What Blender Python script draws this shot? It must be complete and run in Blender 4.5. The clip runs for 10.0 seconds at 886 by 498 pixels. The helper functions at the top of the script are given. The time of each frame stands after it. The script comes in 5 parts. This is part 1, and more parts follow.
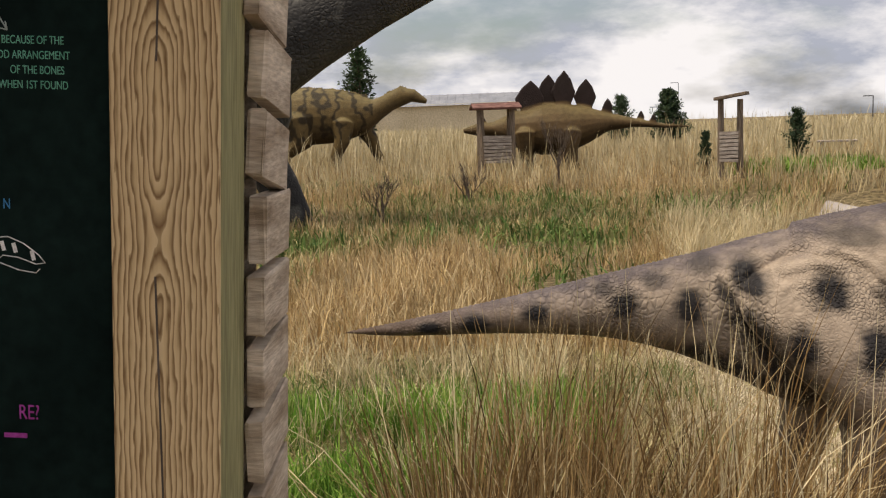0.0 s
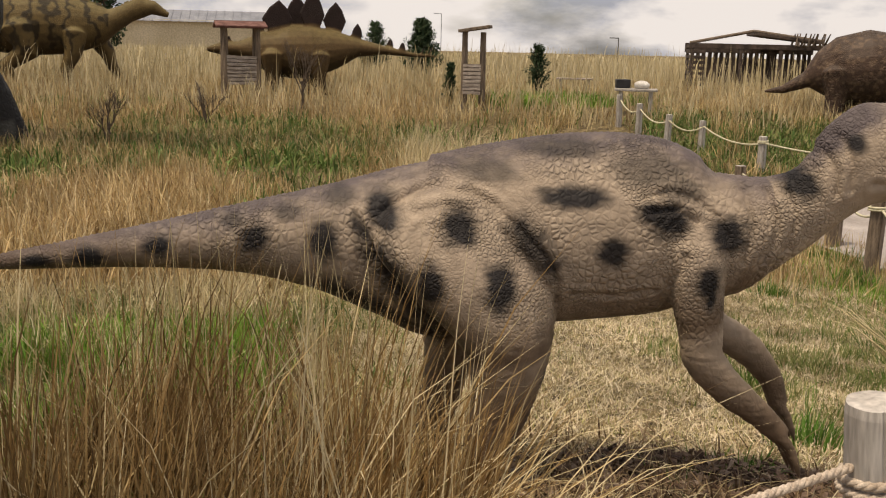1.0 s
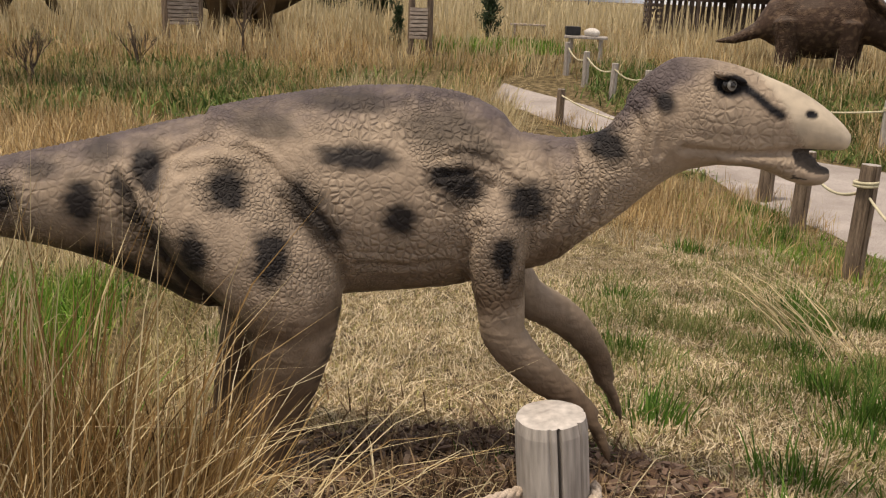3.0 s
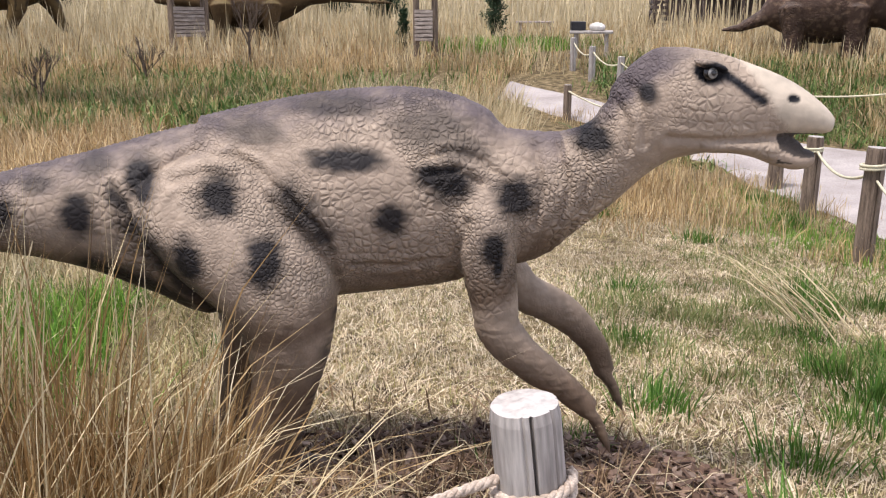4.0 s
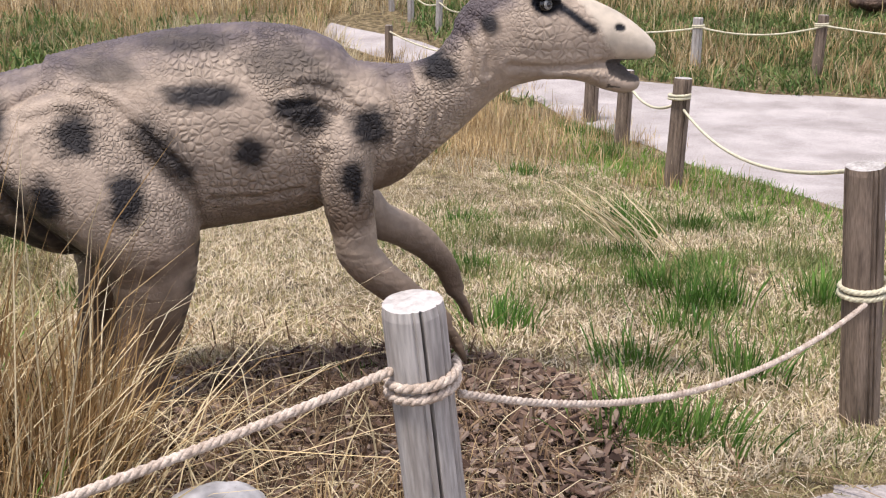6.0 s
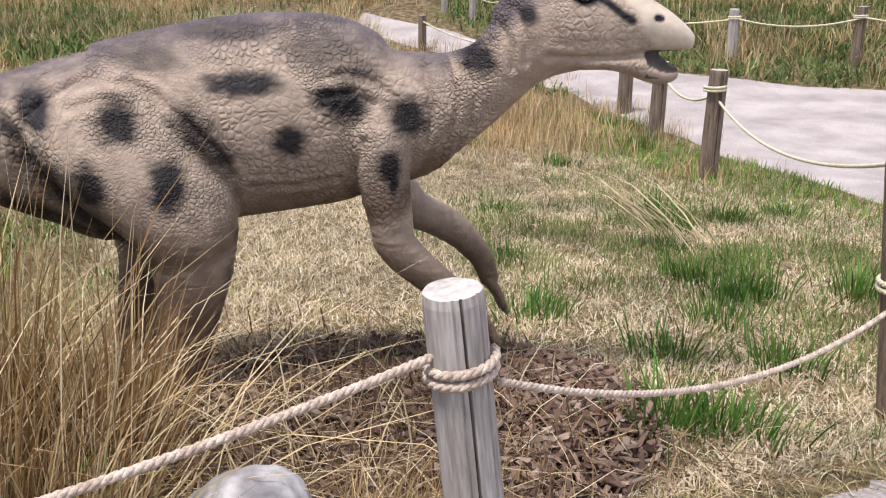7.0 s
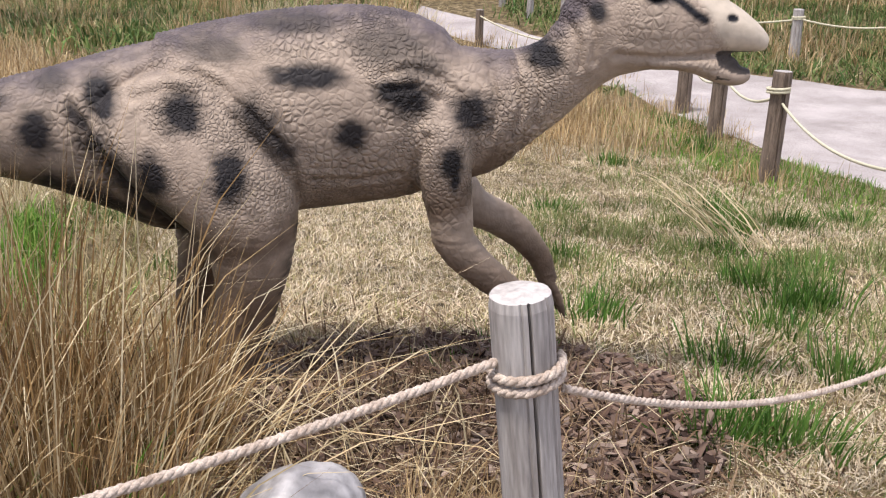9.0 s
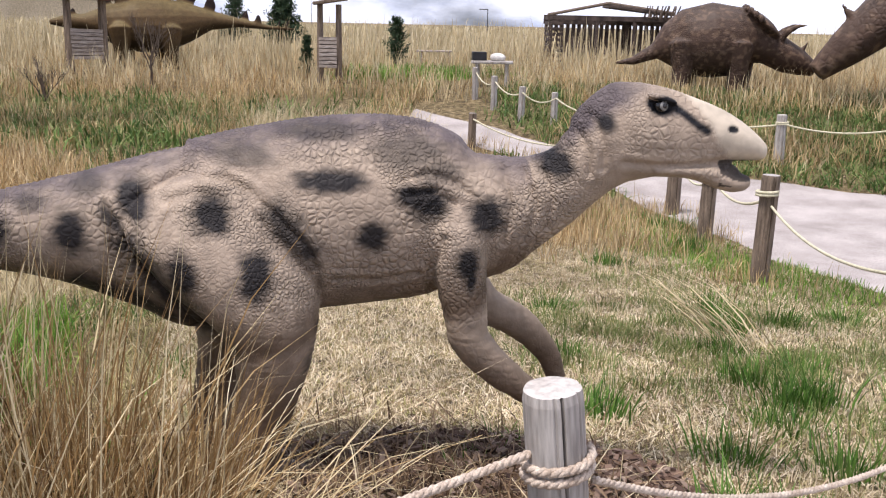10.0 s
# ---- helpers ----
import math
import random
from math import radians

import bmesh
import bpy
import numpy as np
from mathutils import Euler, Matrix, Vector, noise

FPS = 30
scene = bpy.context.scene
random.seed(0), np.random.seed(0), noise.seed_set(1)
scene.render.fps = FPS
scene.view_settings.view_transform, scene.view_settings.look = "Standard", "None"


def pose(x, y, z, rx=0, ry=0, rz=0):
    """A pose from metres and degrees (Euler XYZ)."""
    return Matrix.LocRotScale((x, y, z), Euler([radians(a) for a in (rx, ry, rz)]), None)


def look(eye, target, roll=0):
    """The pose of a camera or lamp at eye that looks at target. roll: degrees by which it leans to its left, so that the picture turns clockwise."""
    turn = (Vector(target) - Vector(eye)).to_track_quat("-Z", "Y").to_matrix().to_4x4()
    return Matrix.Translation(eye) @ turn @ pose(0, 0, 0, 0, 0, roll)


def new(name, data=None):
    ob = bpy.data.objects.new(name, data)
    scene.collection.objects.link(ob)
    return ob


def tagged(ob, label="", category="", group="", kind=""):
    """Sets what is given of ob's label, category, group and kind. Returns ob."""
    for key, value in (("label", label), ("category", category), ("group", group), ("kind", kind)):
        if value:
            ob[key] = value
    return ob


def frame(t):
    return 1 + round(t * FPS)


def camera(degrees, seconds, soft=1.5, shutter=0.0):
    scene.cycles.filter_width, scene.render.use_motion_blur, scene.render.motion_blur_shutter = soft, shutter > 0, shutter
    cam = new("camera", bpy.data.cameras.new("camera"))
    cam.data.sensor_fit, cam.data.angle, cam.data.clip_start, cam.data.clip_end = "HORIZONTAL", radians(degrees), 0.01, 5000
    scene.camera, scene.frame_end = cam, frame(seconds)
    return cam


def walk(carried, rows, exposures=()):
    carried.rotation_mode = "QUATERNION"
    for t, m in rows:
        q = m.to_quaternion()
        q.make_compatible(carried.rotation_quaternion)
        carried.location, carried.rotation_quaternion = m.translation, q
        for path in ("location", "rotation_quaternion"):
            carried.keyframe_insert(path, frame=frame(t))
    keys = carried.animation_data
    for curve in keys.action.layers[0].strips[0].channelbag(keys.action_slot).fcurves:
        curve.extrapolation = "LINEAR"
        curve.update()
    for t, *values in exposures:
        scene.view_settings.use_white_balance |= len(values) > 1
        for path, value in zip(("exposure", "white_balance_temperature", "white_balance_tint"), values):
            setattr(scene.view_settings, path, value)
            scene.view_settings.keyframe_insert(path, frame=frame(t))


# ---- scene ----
cam = camera(48.4, 10.0, soft=1.2)
PATH = [
    (0.0, (0.329, -0.007, 1.723), (0.187, 1.970, 1.458), -2.10),
    (0.5, (0.639, 0.137, 1.713), (0.800, 2.101, 1.369), 1.37),
    (1.0, (0.824, 0.211, 1.695), (1.155, 2.139, 1.280), 1.31),
    (1.5, (1.021, 0.371, 1.693), (1.481, 2.268, 1.260), 3.24),
    (2.0, (1.185, 0.469, 1.684), (1.732, 2.339, 1.232), 1.16),
    (2.5, (1.376, 0.471, 1.689), (1.887, 2.341, 1.195), 1.78),
    (2.7, (1.439, 0.454, 1.699), (1.889, 2.332, 1.181), 2.70),
    (3.8, (1.597, 0.409, 1.709), (1.893, 2.319, 1.194), 0.73),
    (4.0, (1.589, 0.384, 1.706), (1.941, 2.283, 1.188), -0.10),
    (4.5, (1.549, 0.384, 1.694), (2.147, 2.194, 1.090), 0.37),
    (5.0, (1.475, 0.314, 1.707), (2.143, 2.110, 1.134), -0.07),
    (5.5, (1.447, 0.258, 1.695), (2.142, 2.034, 1.092), -0.10),
    (7.0, (1.405, 0.227, 1.696), (2.030, 2.015, 1.052), 0.10),
    (7.5, (1.404, 0.234, 1.697), (1.994, 2.030, 1.043), 0.11),
    (8.0, (1.403, 0.263, 1.691), (1.963, 2.063, 1.020), 0.55),
    (8.5, (1.392, 0.277, 1.698), (1.919, 2.087, 1.031), 0.42),
    (9.0, (1.382, 0.280, 1.695), (1.912, 2.093, 1.040), 0.85),
    (9.5, (1.335, 0.255, 1.727), (1.936, 2.077, 1.162), 0.39),
    (10.0, (1.249, 0.187, 1.734), (1.816, 2.048, 1.270), 1.29),
]
walk(cam, [(t, look(e, g, r)) for t, e, g, r in PATH],
     exposures=[(0.0, -0.48, 7300, 11), (1.0, -0.68, 7900, 12), (2.7, -0.85, 8000, 13), (3.8, -0.10, 6200, 17), (10.0, -0.14, 6150, 17)])

# ---- sky and sun: bright broken overcast ----
world = bpy.data.worlds.new("sky")
scene.world = world
world.use_nodes = True
wn, wl = world.node_tree.nodes, world.node_tree.links
wn.clear()


def wnode(kind, **kw):
    n = wn.new(kind)
    for k, v in kw.items():
        n.inputs[k].default_value = v
    return n


sky = wn.new("ShaderNodeTexSky")
sky.sky_type, sky.sun_disc = "NISHITA", False
sky.sun_elevation, sky.sun_rotation, sky.dust_density = radians(69), radians(250), 2.0
coord = wn.new("ShaderNodeTexCoord")
squash = wn.new("ShaderNodeMapping")
squash.inputs["Scale"].default_value = (1.0, 1.0, 2.6)
wl.new(coord.outputs["Generated"], squash.inputs["Vector"])
big = wnode("ShaderNodeTexNoise", Scale=2.6, Detail=9.0, Roughness=0.56)
fine = wnode("ShaderNodeTexNoise", Scale=5.5, Detail=8.0, Roughness=0.6)
for n in (big, fine):
    wl.new(squash.outputs[0], n.inputs["Vector"])
cover = wn.new("ShaderNodeValToRGB")
cover.color_ramp.elements[0].position, cover.color_ramp.elements[1].position = 0.34, 0.48
wl.new(big.outputs["Fac"], cover.inputs[0])
shade = wn.new("ShaderNodeValToRGB")
shade.color_ramp.elements[0].position, shade.color_ramp.elements[0].color = 0.38, (0.58, 0.65, 0.83, 1)
shade.color_ramp.elements[1].position, shade.color_ramp.elements[1].color = 0.54, (1.26, 1.29, 1.40, 1)
wl.new(fine.outputs["Fac"], shade.inputs[0])
skyb = wn.new("ShaderNodeBackground")
skyb.inputs["Strength"].default_value = 0.15
wl.new(sky.outputs[0], skyb.inputs["Color"])
cloud = wn.new("ShaderNodeBackground")
cloud.inputs["Strength"].default_value = 1.0
wl.new(shade.outputs[0], cloud.inputs["Color"])
mixw = wn.new("ShaderNodeMixShader")
wl.new(cover.outputs[0], mixw.inputs[0])
wl.new(skyb.outputs[0], mixw.inputs[1])
wl.new(cloud.outputs[0], mixw.inputs[2])
wout = wn.new("ShaderNodeOutputWorld")
wl.new(mixw.outputs[0], wout.inputs[0])

sun_data = bpy.data.lights.new("sun", "SUN")
sun_data.energy, sun_data.angle, sun_data.color = 4.7, radians(10), (1.0, 0.92, 0.81)
sun = new("sun", sun_data)
sun.matrix_world = look((-6, -0.6, 20), (1, 2, 0))

# ---- materials ----
def material(name, low, high, scale=8.0, rough=0.85, bump=0.3, fine=60.0, stretch=(1, 1, 1), spec=0.3, third=None, dist=0.01):
    """A weathered surface: two colours mixed by broad noise, a fine grain over it, and relief."""
    m = bpy.data.materials.new(name)
    m.use_nodes = True
    n, l = m.node_tree.nodes, m.node_tree.links
    b = n["Principled BSDF"]
    tc, mp = n.new("ShaderNodeTexCoord"), n.new("ShaderNodeMapping")
    mp.inputs["Scale"].default_value = stretch
    l.new(tc.outputs["Object"], mp.inputs["Vector"])
    a, c = n.new("ShaderNodeTexNoise"), n.new("ShaderNodeTexNoise")
    a.inputs["Scale"].default_value, a.inputs["Detail"].default_value = scale, 6
    c.inputs["Scale"].default_value, c.inputs["Detail"].default_value = fine, 5
    l.new(mp.outputs[0], a.inputs["Vector"])
    l.new(mp.outputs[0], c.inputs["Vector"])
    r = n.new("ShaderNodeValToRGB")
    r.color_ramp.elements[0].position, r.color_ramp.elements[0].color = 0.32, (*low, 1)
    r.color_ramp.elements[1].position, r.color_ramp.elements[1].color = 0.68, (*high, 1)
    if third:
        e = r.color_ramp.elements.new(0.5)
        e.color = (*third, 1)
    l.new(a.outputs["Fac"], r.inputs[0])
    g = n.new("ShaderNodeMapRange")
    g.inputs["From Min"].default_value, g.inputs["From Max"].default_value = 0.3, 0.7
    g.inputs["To Min"].default_value, g.inputs["To Max"].default_value = 0.72, 1.22
    l.new(c.outputs["Fac"], g.inputs["Value"])
    x = n.new("ShaderNodeMix")
    x.data_type, x.blend_type = "RGBA", "MULTIPLY"
    x.inputs["Factor"].default_value = 1.0
    l.new(r.outputs[0], x.inputs["A"])
    l.new(g.outputs[0], x.inputs["B"])
    l.new(x.outputs["Result"], b.inputs["Base Color"])
    bp = n.new("ShaderNodeBump")
    bp.inputs["Strength"].default_value, bp.inputs["Distance"].default_value = bump, dist
    l.new(c.outputs["Fac"], bp.inputs["Height"])
    l.new(bp.outputs[0], b.inputs["Normal"])
    b.inputs["Roughness"].default_value, b.inputs["Specular IOR Level"].default_value = rough, spec
    return m


def blade_material(name, colours, rough=0.7, through_light=0.12):
    """Grass: each blade takes its own tone."""
    m = bpy.data.materials.new(name)
    m.use_nodes = True
    n, l = m.node_tree.nodes, m.node_tree.links
    b = n["Principled BSDF"]
    geo, r = n.new("ShaderNodeNewGeometry"), n.new("ShaderNodeValToRGB")
    els = r.color_ramp.elements
    while len(els) < len(colours):
        els.new(0.5)
    for i, c in enumerate(colours):
        els[i].position, els[i].color = i / (len(colours) - 1), (*c, 1)
    l.new(geo.outputs["Random Per Island"], r.inputs[0])
    tc, ns, mr, x = n.new("ShaderNodeTexCoord"), n.new("ShaderNodeTexNoise"), n.new("ShaderNodeMapRange"), n.new("ShaderNodeMix")
    ns.inputs["Scale"].default_value = 1.1
    l.new(tc.outputs["Object"], ns.inputs["Vector"])
    mr.inputs["From Min"].default_value, mr.inputs["From Max"].default_value = 0.3, 0.7
    mr.inputs["To Min"].default_value, mr.inputs["To Max"].default_value = 0.7, 1.2
    l.new(ns.outputs["Fac"], mr.inputs["Value"])
    x.data_type, x.blend_type = "RGBA", "MULTIPLY"
    x.inputs["Factor"].default_value = 1.0
    l.new(r.outputs[0], x.inputs["A"])
    l.new(mr.outputs[0], x.inputs["B"])
    l.new(x.outputs["Result"], b.inputs["Base Color"])
    b.inputs["Roughness"].default_value, b.inputs["Specular IOR Level"].default_value = rough, 0.25
    tl, mx = n.new("ShaderNodeBsdfTranslucent"), n.new("ShaderNodeMixShader")
    l.new(x.outputs["Result"], tl.inputs["Color"])
    mx.inputs[0].default_value = through_light
    l.new(b.outputs[0], mx.inputs[1])
    l.new(tl.outputs[0], mx.inputs[2])
    l.new(mx.outputs[0], n["Material Output"].inputs["Surface"])
    return m


M_STRAW = blade_material("dry_straw", [(0.17, 0.10, 0.045), (0.52, 0.36, 0.165), (0.70, 0.54, 0.29), (0.33, 0.21, 0.09), (0.78, 0.64, 0.40), (0.44, 0.29, 0.125)])
M_TALL = blade_material("tall_brown_straw", [(0.05, 0.028, 0.012), (0.27, 0.165, 0.066), (0.42, 0.29, 0.13), (0.13, 0.072, 0.028), (0.54, 0.40, 0.205), (0.19, 0.11, 0.042), (0.33, 0.21, 0.085)])
M_PALE = blade_material("pale_straw", [(0.46, 0.37, 0.20), (0.68, 0.58, 0.37), (0.56, 0.45, 0.25), (0.76, 0.67, 0.46)])
M_GREEN = blade_material("fresh_green_grass", [(0.06, 0.16, 0.018), (0.13, 0.29, 0.03), (0.24, 0.38, 0.06), (0.09, 0.21, 0.025), (0.32, 0.38, 0.10)])
M_TUFT = blade_material("dark_green_grass", [(0.03, 0.085, 0.012), (0.08, 0.19, 0.025), (0.15, 0.26, 0.05), (0.05, 0.13, 0.02)])
M_LAWN = blade_material("lawn_blades", [(0.16, 0.19, 0.055), (0.50, 0.41, 0.22), (0.68, 0.58, 0.37), (0.28, 0.21, 0.09), (0.40, 0.39, 0.15), (0.64, 0.53, 0.32)])
M_LITTER = blade_material("dead_stalks", [(0.07, 0.04, 0.022), (0.20, 0.125, 0.07), (0.38, 0.27, 0.16), (0.12, 0.07, 0.04)])
M_MIXED = blade_material("thin_green_blades", [(0.09, 0.14, 0.035), (0.18, 0.22, 0.07), (0.32, 0.30, 0.13), (0.11, 0.19, 0.04), (0.42, 0.36, 0.18)])
M_THATCH = blade_material("bleached_thatch", [(0.50, 0.40, 0.25), (0.70, 0.60, 0.42), (0.82, 0.72, 0.54), (0.60, 0.46, 0.31), (0.76, 0.67, 0.47)])
M_CHIP = blade_material("bark_chips", [(0.03, 0.018, 0.014), (0.13, 0.08, 0.057), (0.25, 0.17, 0.125), (0.06, 0.035, 0.026), (0.38, 0.29, 0.225), (0.09, 0.055, 0.04)], 0.9, 0.0)
M_LEAF = blade_material("conifer_needles", [(0.012, 0.03, 0.012), (0.03, 0.058, 0.022), (0.055, 0.08, 0.032)])
M_WEED = blade_material("weed_leaves", [(0.05, 0.10, 0.025), (0.11, 0.19, 0.045), (0.18, 0.24, 0.07), (0.30, 0.27, 0.12), (0.07, 0.14, 0.035)])
M_SOIL = material("straw_covered_soil", (0.075, 0.05, 0.027), (0.33, 0.25, 0.14), 9, 0.95, 1.0, 80, third=(0.17, 0.13, 0.06), dist=0.03)
M_MULCH = material("dark_mulch", (0.035, 0.021, 0.014), (0.12, 0.075, 0.048), 14, 0.95, 0.9, 60, dist=0.03)
M_GRAVEL = material("pale_gravel", (0.31, 0.275, 0.255), (0.47, 0.425, 0.40), 1.6, 0.95, 0.7, 60, dist=0.01)
M_POST = material("weathered_post_wood", (0.27, 0.24, 0.215), (0.50, 0.47, 0.435), 5, 0.9, 0.4, 30, (3.5, 3.5, 0.4), dist=0.005)
M_POST_DARK = material("brown_post_wood", (0.10, 0.075, 0.055), (0.26, 0.20, 0.15), 5, 0.9, 0.5, 40, (6, 6, 0.6), dist=0.006)
M_CUT = material("sawn_end_grain", (0.42, 0.38, 0.34), (0.62, 0.585, 0.55), 5, 0.85, 0.3, 60)
M_ROPE = material("hemp_rope", (0.40, 0.315, 0.245), (0.64, 0.545, 0.45), 30, 0.95, 0.5, 240, dist=0.003)
M_ROPE_PALE = material("bleached_rope", (0.50, 0.46, 0.32), (0.70, 0.66, 0.48), 30, 0.95, 0.4, 240, dist=0.003)
M_PLANK = material("rough_sawn_plank", (0.15, 0.11, 0.08), (0.40, 0.33, 0.25), 4, 0.9, 0.5, 40, (1, 1, 6), dist=0.005)
M_PLANK_DARK = material("dark_shed_plank", (0.035, 0.026, 0.022), (0.12, 0.09, 0.075), 4, 0.9, 0.4, 30)
M_PLANK_GREY = material("silvered_plank", (0.22, 0.18, 0.15), (0.48, 0.42, 0.37), 5, 0.9, 0.4, 40, (1, 1, 5))
M_PLANK_SIDE = material("pale_rough_plank", (0.26, 0.19, 0.13), (0.62, 0.52, 0.42), 4, 0.9, 0.6, 34, (1, 1, 6), dist=0.005)
M_ROOF = material("reddish_shingle", (0.11, 0.05, 0.04), (0.24, 0.12, 0.10), 6, 0.9, 0.4, 40)
M_CHALK = material("blackboard", (0.003, 0.008, 0.007), (0.007, 0.016, 0.014), 3, 0.9, 0.1, 60, spec=0.06)
M_STONE = material("grey_boulder", (0.25, 0.24, 0.235), (0.54, 0.52, 0.505), 7, 0.4, 0.35, 30, spec=0.5, dist=0.01)
M_WHITE = material("whitewashed_stone", (0.55, 0.52, 0.48), (0.80, 0.77, 0.72), 6, 0.85, 0.3, 40)
M_METAL = material("dark_lamp_metal", (0.02, 0.02, 0.022), (0.05, 0.05, 0.055), 4, 0.5, 0.1, 40, spec=0.5)
M_BARK = material("bark", (0.06, 0.045, 0.035), (0.17, 0.13, 0.10), 12, 0.95, 0.6, 60, (3, 3, 0.6))
M_GREY_ROOF = material("grey_metal_roof", (0.20, 0.21, 0.24), (0.30, 0.31, 0.34), 0.3, 0.6, 0.1, 4)
M_TAN_WALL = material("tan_wall", (0.52, 0.44, 0.30), (0.64, 0.55, 0.40), 0.2, 0.9, 0.1, 3)
M_BLACK = material("black_panel", (0.012, 0.012, 0.014), (0.03, 0.03, 0.034), 5, 0.5, 0.1, 50)


# ---- building helpers ----
def mesh_object(name, bm, mat, parent=None, label="", smooth=False):
    me = bpy.data.meshes.new(name)
    bm.to_mesh(me)
    bm.free()
    me.materials.append(mat)
    if smooth:
        me.shade_smooth()
    ob = new(name, me)
    if parent:
        ob.parent = parent
    if label:
        ob["label"] = label
    return ob


def part(name, bm, mat, parent, label="", smooth=False):
    return mesh_object(name, bm, mat, parent, label, smooth)


def thing(name, place, label, category, group="", turn=0.0):
    ob = new(name)
    ob.empty_display_size = 0.1
    ob.matrix_world = pose(*place, 0, 0, turn)
    return tagged(ob, label, category, group)


def box(size, at=(0, 0, 0), turn=None, bevel=0.006, bm=None, rough=0.0, seed=0):
    """A bevelled block, its edges a little uneven."""
    own = bmesh.new()
    bmesh.ops.create_cube(own, size=1.0)
    bmesh.ops.scale(own, vec=size, verts=own.verts)
    if bevel:
        bmesh.ops.bevel(own, geom=own.edges[:], offset=min(bevel, min(size) * 0.3), segments=2, affect="EDGES", profile=0.6)
    if rough:
        rnd = random.Random(seed)
        for v in own.verts:
            v.co += Vector((rnd.uniform(-rough, rough), rnd.uniform(-rough, rough), rnd.uniform(-rough, rough)))
    if turn is not None:
        bmesh.ops.transform(own, matrix=turn.to_4x4(), verts=own.verts)
    bmesh.ops.translate(own, vec=at, verts=own.verts)
    if bm is None:
        return own
    me = bpy.data.meshes.new("t")
    own.to_mesh(me)
    own.free()
    bm.from_mesh(me)
    bpy.data.meshes.remove(me)
    return bm


def tube(points, radii, sides=10, bm=None, cap=True, wobble=0.0, seed=0, squash=1.0):
    """A tapered tube along points; squash narrows it across the second axis."""
    bm = bm or bmesh.new()
    pts = [Vector(p) for p in points]
    rnd = random.Random(seed)
    rings = []
    side = None
    for i, p in enumerate(pts):
        d = (pts[min(i + 1, len(pts) - 1)] - pts[max(i - 1, 0)]).normalized()
        if side is None:
            side = d.orthogonal().normalized() if abs(d.x) < 0.9 and abs(d.z) < 0.9 else d.cross(Vector((0, 1, 0))).normalized()
        side = (side - d * side.dot(d)).normalized()
        other = d.cross(side)
        r = radii[i] if not isinstance(radii, (int, float)) else radii
        ring = []
        for k in range(sides):
            a = 2 * math.pi * k / sides
            w = r * (1 + rnd.uniform(-wobble, wobble))
            ring.append(bm.verts.new(p + side * (math.cos(a) * w) + other * (math.sin(a) * w * squash)))
        rings.append(ring)
    for a, b in zip(rings, rings[1:]):
        for k in range(sides):
            bm.faces.new((a[k], a[(k + 1) % sides], b[(k + 1) % sides], b[k]))
    if cap:
        bm.faces.new(rings[0][::-1])
        bm.faces.new(rings[-1])
    return bm


def smoothstep(a, b, x):
    t = min(1.0, max(0.0, (x - a) / (b - a)))
    return t * t * (3 - 2 * t)


RADII = (0.0, 3.0, 4.5, 6.4, 9.0, 12.0, 16.0, 19.0, 24.0, 30.0, 60.0, 4000.0)
LEVELS = (0.06, 0.05, -0.12, -0.39, -0.74, -1.0, -1.0, -0.75, 0.10, 0.2, 0.2, -41.0)


def ground_z(x, y):
    """The land: level underfoot, a shallow dip where the gravel path runs, and a low rise behind."""
    dx, dy = x - 1.4, y - 0.2
    r = math.hypot(dx, dy)
    z = float(np.interp(r, RADII, LEVELS))
    if r < 28:
        bearing = math.degrees(math.atan2(dx, dy))
        shallow = 1 - smoothstep(-6, 22, bearing) * (1 - smoothstep(100, 160, bearing))
        if z < 0.05:
            z = 0.05 + (z - 0.05) * (1 - 0.45 * shallow)
    z += 0.03 * noise.noise(Vector((x * 0.6, y * 0.6, 0))) + 0.05 * noise.noise(Vector((x * 0.15, y * 0.15, 3))) * smoothstep(4, 12, r)
    return z


# ---- ground: one sheet to the horizon ----
def build_ground():
    bm = bmesh.new()
    radii = [0.0] + [0.25 * 1.055 ** i for i in range(180)]
    radii = [r for r in radii if r < 3500]
    n = 120
    rings = []
    for r in radii[1:]:
        ring = []
        for k in range(n):
            a = 2 * math.pi * k / n
            x, y = 1.4 + r * math.sin(a), 0.2 + r * math.cos(a)
            ring.append(bm.verts.new((x, y, ground_z(x, y))))
        rings.append(ring)
    c = bm.verts.new((1.4, 0.2, ground_z(1.4, 0.2)))
    for k in range(n):
        bm.faces.new((c, rings[0][(k + 1) % n], rings[0][k]))
    for a, b in zip(rings, rings[1:]):
        for k in range(n):
            bm.faces.new((a[k], a[(k + 1) % n], b[(k + 1) % n], b[k]))
    bmesh.ops.recalc_face_normals(bm, faces=bm.faces)
    return tagged(mesh_object("ground", bm, M_SOIL, smooth=True), "brown prairie soil under dry grass and thatch", "ground", kind="structure")


build_ground()

PATH_NEAR = [(6.3, 19.7), (6.9, 18.6), (7.3, 17.9), (7.8, 16.6), (8.45, 14.2), (8.35, 11.6), (8.25, 9.3), (7.95, 7.1), (8.3, 5.0), (9.8, 2.5), (13, -1)]
PATH_FAR = [(6.9, 21.0), (7.6, 20.0), (8.1, 19.2), (8.7, 18.0), (9.5, 16.3), (11.0, 14.8), (12.1, 13.3), (13.6, 12.1), (15.5, 10.2), (17.5, 7.0), (20, 2)]


